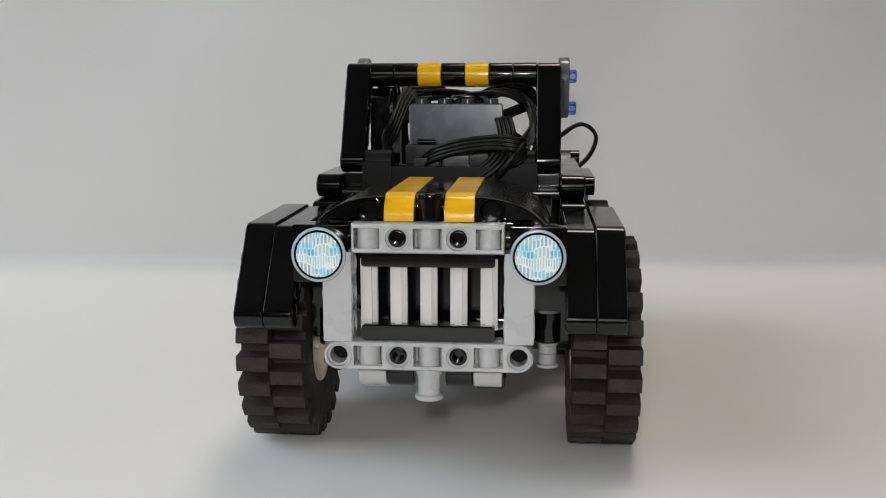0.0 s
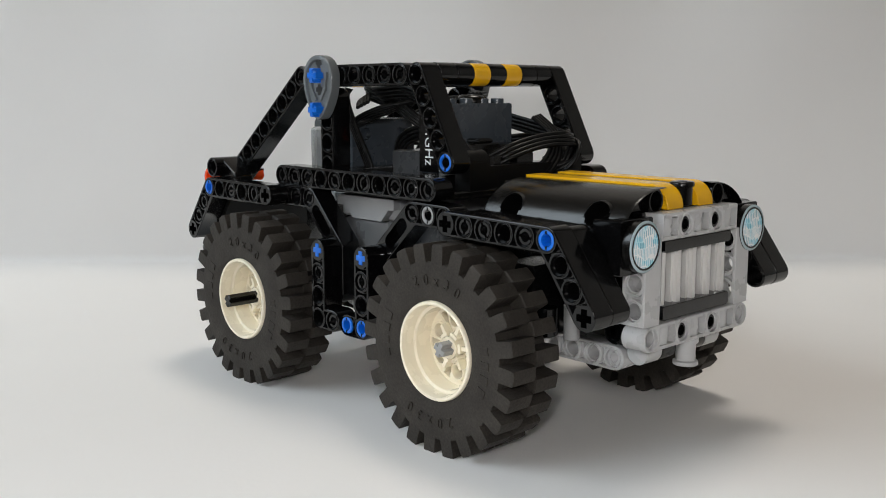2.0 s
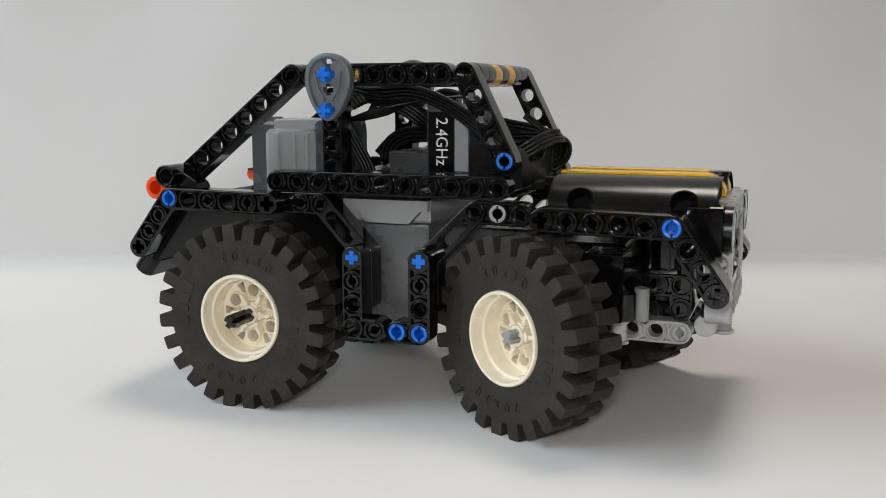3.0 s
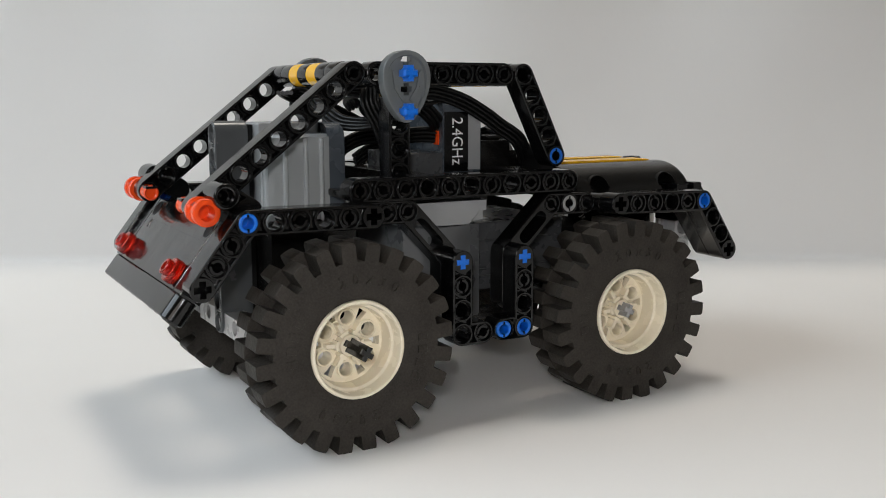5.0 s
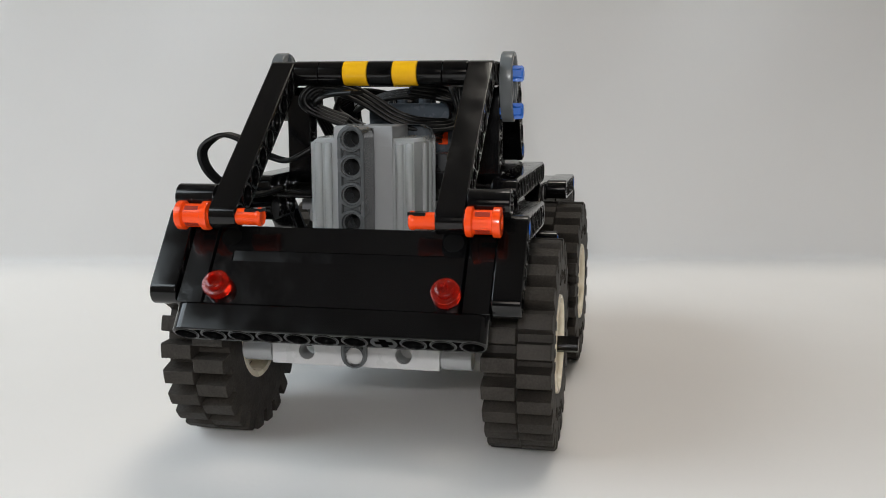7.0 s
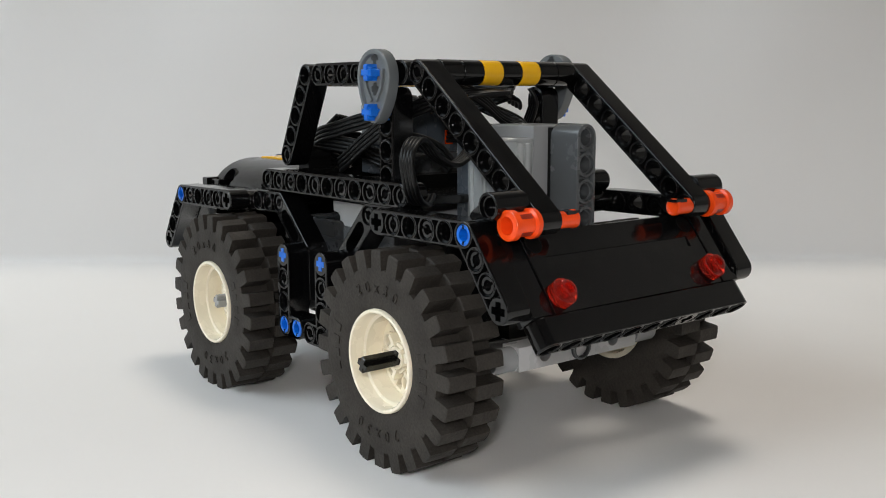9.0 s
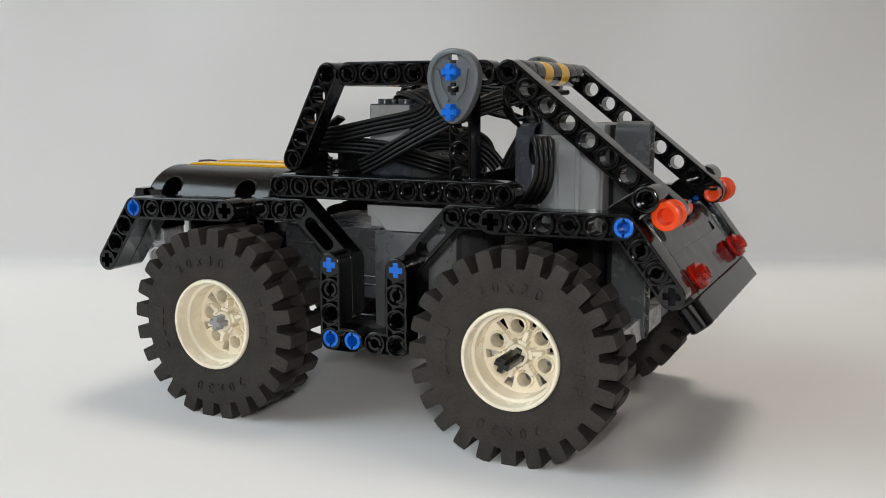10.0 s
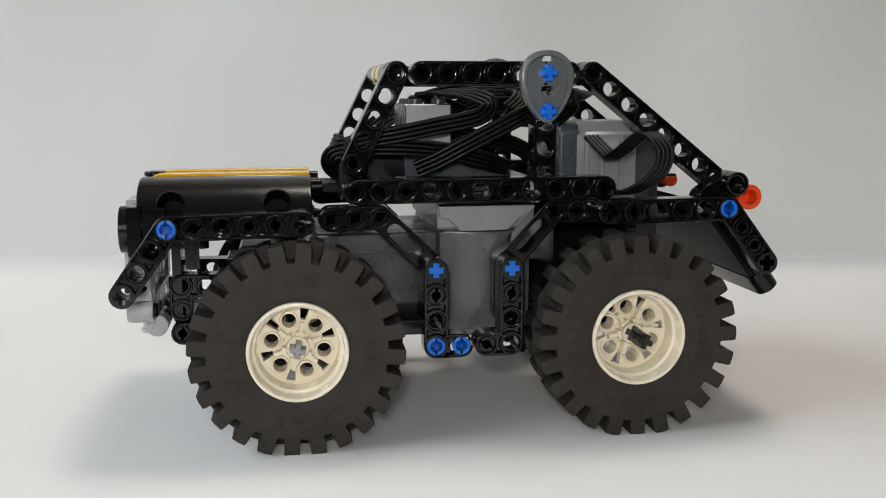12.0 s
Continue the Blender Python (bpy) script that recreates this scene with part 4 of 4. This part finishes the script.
# ---------------------------------------------------------------- motors, battery box and receiver
def power():
    # battery box: rounded upright body with a stepped paler lid
    bm = bmesh.new()
    loop = [(-26.0, -20), (-24.0, -29), (-21, -31), (0.5, -31), (3.5, -29), (5.5, -20), (5.5, 20), (3.5, 29), (0.5, 31), (-21, 31), (-24, 29), (-26, 20)]
    prism(bm, FLAT, loop, 30.0, 66.5, 1.0)
    case = finish("battery_box", bm, CASE, body, "dark grey rounded battery box", BASE)
    for s in (1, -1):
        bm = bmesh.new()
        bow = [(-25.2 + 29.9 * k / 12, (30.4 + 3.0 * math.sin(math.pi * k / 12)) * s) for k in range(13)]
        prism(bm, FLAT, bow + [(4.7, 26.0 * s), (-25.2, 26.0 * s)], 33.0, 65.4, 0.5)
        finish("side_plate", bm, CASE, case, "", BASE)
    bm = bmesh.new()
    prism(bm, FLAT, [(x * 1.0, y) for x, y in ((-26.2, -31), (5.7, -31), (5.7, 31), (-26.2, 31))], 66.0, 74.5, 0.8)
    for s in (1, -1):
        mm = Matrix(((1, 0, 0, 0), (0, 0, 1, 0), (0, 1, 0, 0), (0, 0, 0, 1)))
        tongue = [(-26.0, 70.4), (-26.0, 74.0), (5.5, 74.0), (5.5, 70.4), (2.6, 70.2), (-1.4, 65.8), (-17.4, 66.0), (-21.4, 70.2)]
        prism(bm, mm, tongue, min(30.4 * s, 33.9 * s), max(30.4 * s, 33.9 * s), 0.15)
    finish("battery_lid", bm, LID, body, "paler grey stepped lid", BASE)
    # front gear housing with ridged flanks
    bm = bmesh.new()
    box(bm, 5.0, 45.0, -23.5, 23.5, 40.0, 64.4, 0.8)
    housing = finish("front_motor", bm, DARK, body, "dark grey ridged motor housing", BASE)
    for z in (44.6, 47.4, 57.6):
        bm = bmesh.new()
        box(bm, 7.0, 43.0, -24.1, 24.1, z, z + 0.8, 0.2)
        finish("ridge", bm, DARK, housing, "", BASE)
    bm = bmesh.new()
    box(bm, 40.0, 70.0, -16.0, 16.0, 36.0, 60.0, 0.8)
    rod(bm, (51.6, -40, 34), (51.6, 40, 34), 3.8)
    finish("front_axle_block", bm, SATIN, body, "", BASE)
    for s in (1, -1):
        bm = bmesh.new()
        box(bm, 60.0, 73.0, min(22.0 * s, 38.0 * s), max(22.0 * s, 38.0 * s), 38.0, 60.0, 0.6)
        finish("steering_knuckle", bm, BLACK, body, "glossy black steering block", BASE)
    for x in (84.6,):
        for y in (22.0, -22.0):
            bm = bmesh.new()
            prism(bm, at(x, y, 0), cross(0, 0, 2.2, 0.9), 54.0, 69.5, 0.1)
            finish("strut", bm, BLACK, body, "", BASE)
    # belly and rear axle
    bm = bmesh.new()
    box(bm, -46.0, 20.0, -16.0, 16.0, 28.5, 33.5, 0.6)
    box(bm, -30.0, 30.0, -30.0, 30.0, 31.0, 36.0, 0.6)
    finish("belly_plate", bm, SATIN, body, "", BASE)
    bm = bmesh.new()
    box(bm, -66.8, -37.0, -18.3, 18.3, 36.0, 69.0, 0.8)
    box(bm, -38.0, -26.0, -9.0, 9.0, 36.0, 52.0, 0.6)
    rod(bm, (-54.4, -40, 34), (-54.4, 40, 34), 4.2)
    finish("rear_gearbox", bm, SATIN, body, "", BASE)
    bm = bmesh.new()
    outl = [(-25.5, 30.4), (25.5, 30.4), (25.5, 37.6), (-25.5, 37.6)]
    mf = at(-75.5, 0, 0) @ FRONTAL
    hh = [circle(14.8, 34.4, 2.5, 18), circle(-14.8, 34.4, 2.5, 18)]
    stack(bm, mf, [(outl, -3.5), (outl, 3.5)])
    for w in (-3.5, 3.5):
        cap(bm, mf, [outl] + hh, w)
    for h in hh:
        stack(bm, mf, [(h, -3.5), (h, 3.5)])
    finish("rear_crossmember", bm, GREY, body, "light grey bar under the tail", BASE)
    for s in (1, -1):
        bm = bmesh.new()
        rod(bm, (-76.0, 25.8 * s, 34.0), (-76.0, 35.0 * s, 34.0), 3.7)
        finish("rear_tube", bm, LID, body, "grey tube", BASE)
    # upright rear motor: smoky body, grey back plate and a column of holes
    bm = bmesh.new()
    loop = [(-66.5, -15.5), (-60, -17.5), (-48, -17.5), (-44, -16), (-43.2, -12), (-43.2, 12), (-44, 16), (-48, 17.5), (-60, 17.5), (-66.5, 15.5)]
    prism(bm, FLAT, loop, 56.0, 97.0, 1.0)
    core = bmesh.new()
    prism(core, FLAT, circle(-54.5, 0, 10.5, 28), 62.5, 88.0, 2.0)
    prism(core, FLAT, circle(-54.5, 0, 4.0, 18), 88.0, 92.0, 0.6)
    motor = finish("rear_motor", bm, SMOKE, body, "smoky grey plastic motor", BASE)
    for x, y, r in [(-66.2, y, 1.3) for y in (-14.0, -11.0, 11.0, 14.0)] + [(x, 17.3 * s, 0.9) for x in (-61.0, -54.0, -48.5) for s in (1, -1)]:
        bm = bmesh.new()
        rod(bm, (x, y, 64.0), (x, y, 95.6), r, 12)
        finish("rib", bm, SMOKE, motor, "", BASE)
    finish("motor_core", core, DARK, motor, "dark motor can inside the smoky case", BASE)
    bm = bmesh.new()
    arch = [(-16.5, 62.0), (16.5, 62.0), (16.5, 96.0), (15.5, 99.0), (12.5, 100.4), (-12.5, 100.4), (-15.5, 99.0), (-16.5, 96.0)]
    eyes = [circle(-9.0, 94.5, 2.4, 18), circle(9.0, 94.5, 2.4, 18)]
    mc = at(-43.4, 0, 0) @ FRONTAL
    stack(bm, mc, [(arch, -2.5), (arch, 3.2), ([(y * 0.96, 62 + (z - 62) * 0.985) for y, z in arch], 4.0)])
    cap(bm, mc, [[(y * 0.96, 62 + (z - 62) * 0.985) for y, z in arch]] + eyes, 4.0)
    for eye in eyes:
        stack(bm, mc, [(eye, 4.0), (eye, 1.0)])
        cap(bm, mc, [eye], 1.0)
    finish("motor_front", bm, SLATE, body, "slate grey rounded motor front", BASE)
    bm = bmesh.new()
    prism(bm, FLAT, [(-66.9, -9.0), (-47, -9.0), (-44, -6), (-44, 6), (-47, 9.0), (-66.9, 9.0)], 94.0, 100.6, 0.6)
    box(bm, -66.8, -64.0, -9.0, 9.0, 66.0, 97.0, 0.5)
    finish("motor_top", bm, LID, body, "grey motor cap", BASE)
    pts = [(0.0, 97.3 - 8 * k) for k in range(5)]
    bar("motor_mount", at(-74.4, 0, 0) @ FRONTAL, [pts[0], (0.0, 34.0)], pts + [(0.0, 49.0), (0.0, 41.0), (0.0, 33.6)], "oooooooo", COLUMN, body, "grey column with a row of holes", half=5.6, r=4.0, loc=BASE)
    # Added near-black slab darkens the column's holes in place of their shade.
    bm = bmesh.new()
    box(bm, -68.7, -67.2, -3.4, 3.4, 30.0, 100.0, 0.1)
    finish("motor_back", bm, HOLLOW, body, "", BASE)
    # receiver: grey block with studs on top and a label
    bm = bmesh.new()
    box(bm, -1.5, 14.2, -15.4, 15.9, 82.0, 106.6, 0.5)
    block = finish("receiver", bm, SLATE, body, "slate grey radio receiver block", BASE)
    for i in range(2):
        for j in range(4):
            bm = bmesh.new()
            lathe(bm, at(2.4 + 8 * i, -11.8 + 8 * j, 106.5), [(2.4, 0), (2.4, 1.6), (2.2, 1.8)], 20)
            finish("stud", bm, SLATE, block, "", BASE)
    bm = bmesh.new()
    lathe(bm, at(6.4, 3.0, 106.5), [(5.6, 0), (5.6, 1.6), (4.6, 2.9), (0, 3.3)], 24)
    finish("cable_plug", bm, SATIN, body, "", BASE)
    # Paler plates paint the light on the receiver's sides; the left one is palest.
    for s in (1, -1):
        bm = bmesh.new()
        box(bm, 8.9 if s == -1 else -1.0, 13.8, -15.8 if s == -1 else 15.5, -15.2 if s == -1 else 16.2, 83.0 if s == -1 else 92.5, 106.2, 0.15)
        finish("receiver_side", bm, LID if s == -1 else GREY, body, "side plate toned paler grey for the light on it", BASE)
    bm = bmesh.new()
    box(bm, -0.9, 8.6, -16.0, -15.3, 82.6, 103.6, 0.1)
    tag = finish("receiver_label", bm, BLACK, body, "black sticker with white lettering", BASE)
    m = Matrix.Translation((4.0, -16.02, 93.3)) @ pose(0, 0, 0, 90, 0, 0) @ pose(0, 0, 0, 0, 0, -90)
    words("lettering", "2.4GHz", 6.3, m, WHITE_PRINT, tag, 0.03, "white lettering 2.4GHz", 16.6)
    bm = bmesh.new()
    box(bm, -2.1, -1.4, -13.0, -9.6, 92.0, 97.0, 0.2)
    finish("receiver_switch", bm, ORANGE, body, "small orange switch", BASE)
    # dashboard: dark stepped blocks ahead of the receiver
    for lo, hi in (((-16.3, -15.4, 79.0), (-1.6, 15.4, 89.6)), ((14.2, -15.6, 82.0), (26.5, -3.6, 93.2)), ((14.2, -3.2, 82.0), (26.5, 12.0, 92.6)),
                   ((19.0, -12.0, 93.2), (25.0, -5.5, 94.8)), ((26.5, -12.0, 82.0), (32.0, -4.0, 89.2)), ((26.5, -2.0, 82.0), (33.5, 6.0, 90.2))):
        bm = bmesh.new()
        box(bm, lo[0], hi[0], lo[1], hi[1], lo[2], hi[2], 0.5)
        finish("plug_block", bm, DARK if lo[2] < 80 else SATIN, body, "dark cable plug", BASE)
    bm = bmesh.new()
    box(bm, -46.0, 37.0, -35.5, 35.5, 76.4, 79.0, 0.5)
    finish("deck", bm, SATIN, body, "black cabin deck", BASE)
    for x in (-20.0, 24.0):
        bm = bmesh.new()
        box(bm, x - 4, x + 4, -35.8, 35.8, 79.1, 83.6, 0.5)
        finish("deck_rib", bm, SATIN, body, "", BASE)
    bm = bmesh.new()
    rod(bm, (33.1, -28.0, 88.2), (33.1, -19.0, 88.2), 3.6)
    rod(bm, (33.1, 19.0, 88.2), (33.1, 28.0, 88.2), 3.6)
    box(bm, 30.0, 37.0, -28.5, -19.0, 78.5, 88.0, 0.4)
    box(bm, 30.0, 37.0, 19.0, 28.5, 78.5, 88.0, 0.4)
    box(bm, 36.5, 50.0, -11.0, 11.0, 76.6, 80.2, 0.6)
    box(bm, 33.4, 36.3, -27.0, 27.0, 78.6, 86.4, 0.4)
    finish("scuttle", bm, HOLLOW, body, "", BASE)


power()


# ---------------------------------------------------------------- cables
def cables():
    """Flat cables of four wires each: points, and which way the flat side turns at every point."""
    out, ahead, flat = (0, 1, 0.1), (0.8, 0, 0.6), (0, 0, 1)
    loop = [(-50, 17, 95.5), (-53, 25, 90.5), (-53.3, 30, 89.2), (-55, 37, 92), (-57.5, 43, 96.2), (-59.7, 47.5, 97.3), (-61.8, 51.5, 95), (-62.8, 53.2, 91.5), (-61.8, 51.5, 86),
            (-58, 47, 81), (-53, 40.6, 78.2), (-47, 34, 79.6)]
    runs = [
        # from the receiver's top, over the rear motor and back
        ([(8, -6, 108.6), (-4, -14, 107.6), (-16, -20, 104), (-30, -20, 100.4), (-37, -10.8, 100.2), (-39, -3, 102.5), (-40, 4.5, 107.2), (-40, 11, 110.4), (-40, 17.5, 111.9), (-40.5, 23, 111.5),
          (-41, 26, 108.8), (-40, 24.7, 105.6), (-39, 19, 103), (-38, 13.6, 101)], [flat, flat, (0, 0.5, 0.9)] + [(-0.8, 0, 0.6)] * 8 + [(-0.6, 0, 0.8)] * 3),
        ([(-22, 14, 105), (-27, 7, 108), (-29, -0.3, 109.6), (-29, -9.5, 110.2), (-28, -18, 109), (-24, -23, 106)], [(-0.5, 0, 0.9)] * 6),
        # from the receiver's top, down the car's left and forward to the windscreen's foot
        ([(7, 4, 109.8), (3, 11, 110.2), (-6, 18, 110), (-13, 23.5, 107), (-9, 26, 102.6), (6, 26.5, 99.4), (18, 26.5, 97), (27, 25.5, 95.4), (35, 23, 92.5), (36, 18, 87), (31, 15, 85)],
         [flat, flat, (0.2, 0.6, 0.8)] + [out] * 8),
        # round the windscreen's foot and back along the left side
        ([(28, -10, 87), (33, -5, 90.5), (35.5, 3, 93.0), (37, 11, 94.2), (38.5, 18, 94.4), (37, 23.5, 93.3), (28, 25, 93), (14, 25.4, 92.6), (1, 25, 91.2), (-12, 24, 88), (-20, 19, 85)],
         [ahead] * 4 + [(0.8, 0.5, 0.3)] + [out] * 6),
        # rising from the deck along the left side to the roof
        ([(12, 26.6, 85.5), (5, 27.6, 88.5), (-4, 28.4, 93.2), (-17, 28, 99.8), (-27, 26.5, 104.2), (-44, 20, 109.6), (-52, 6, 110.4)], [out] * 5 + [(0, 0.8, 0.6), flat]),
        ([(32, 24.6, 93.0), (38.5, 23.6, 91), (40, 20, 87.5), (37, 16, 84.4), (31, 14, 84)], [(0.4, 1, 0)] * 5),
        # low bow in the cabin
        ([(2, 14, 89), (-8, 15, 93.5), (-18, 15, 94), (-27, 13, 91), (-32, 12, 86)], [out] * 5),
        # the rear motor's lead: a loop out over the left side
        (loop, [(0, c[2] - d[2], d[1] - c[1]) for c, d in zip(loop[:1] + loop, loop[1:] + loop[-1:])]),
        # in front of the dashboard
        ([(25, 17, 102), (32, 18.5, 96), (35, 15.5, 89), (35, 9, 83), (31, 7, 81)], [ahead] * 5),
        # the car's right: from the roof forward to the windscreen's foot
        ([(-30, -14, 110.5), (-18, -19, 110), (-7, -18, 110.6), (4, -18.6, 107.6), (13, -19.4, 102.8), (19, -20.4, 98.6), (26, -22, 93.5), (31, -20, 86)], [(0, 0.8, 0.6)] + [(0.1, 1, 0.5)] * 7),
        ([(-38, -8, 112), (-28, -17, 110.5), (-13, -17, 106.5), (-5, -15, 101.5), (-2, -12, 98)], [(0, 0.8, 0.6)] + [(0.1, 1, 0.3)] * 4),
        # down in front of the motor's slate front
        ([(-33, -22, 112), (-33.5, -23, 107), (-30.5, -23.5, 101), (-27, -23, 94), (-22.5, -22.5, 86), (-20, -22, 80)], [(0.9, 0.5, 0)] + [(0.3, 1, 0.1)] * 5),
        ([(-20, -9, 86), (-18, -9, 92), (-12, -9, 95.2), (-5, -10, 95.6), (-1, -11, 95.2)], [(0, 1, 0.2)] * 5),
    ]
    for pts, ups in runs:
        bm = bmesh.new()
        ribbon(bm, pts, 4, 0.78, samples=10, ups=ups)
        finish("cable", bm, WIRE, body, "flat black ribbon cable", BASE, sharp=60)


cables()


# ---------------------------------------------------------------- the turn of the car
def motions():
    rows = [(0, -95.59), (0.5, -84.27), (1, -70.39), (1.5, -59.29), (2, -46.79), (2.5, -35.04), (3, -20.70), (3.2, -15.77), (4.8, 23.20), (5, 28.96), (5.5, 40.90), (6, 54.74), (6.5, 65.58), (7, 78.29), (7.2, 84.35), (8.8, 123.49), (9, 128.34), (9.5, 141.86), (10, 154.12), (10.5, 165.83), (11, 178.56), (11.5, 188.70), (12, 188.90)]
    view_shift = {2: 0.6, 2.5: 1.0, 3: 1.0, 3.2: 0.9, 5.5: -0.4, 6: -0.7, 6.5: -0.6, 7: -0.4, 7.2: -0.3, 8.8: 0.8, 9: 0.9, 9.5: 0.7, 10: 0.5, 10.5: 0.3}   # sideways offset fitted to the camera's view, millimetres
    walk(car, [(t, pose(view_shift.get(t, 0.0) * MM, 0, 0, 0, 0, a)) for t, a in rows])
    # the front wheels waver, then steer once to the left and once to the right
    steer = [(0, 0), (0.7, -2), (1.0, -3.5), (1.2, -3.8), (1.4, -7), (1.5, -6), (1.6, -3.5), (1.8, -2), (2.0, 0), (2.07, 0), (2.2, 27), (2.3, 27), (2.4, 7.5), (2.5, 1.5), (2.7, 1), (2.8, -16), (2.9, -30), (3.0, -30), (3.1, -18), (3.2, -2), (3.4, -1), (12, -1)]
    for wheel, rest, pivot in STEERED:
        walk(wheel, [(t, pivot @ pose(0, 0, 0, 0, 0, a) @ pivot.inverted() @ rest) for t, a in steer])


motions()
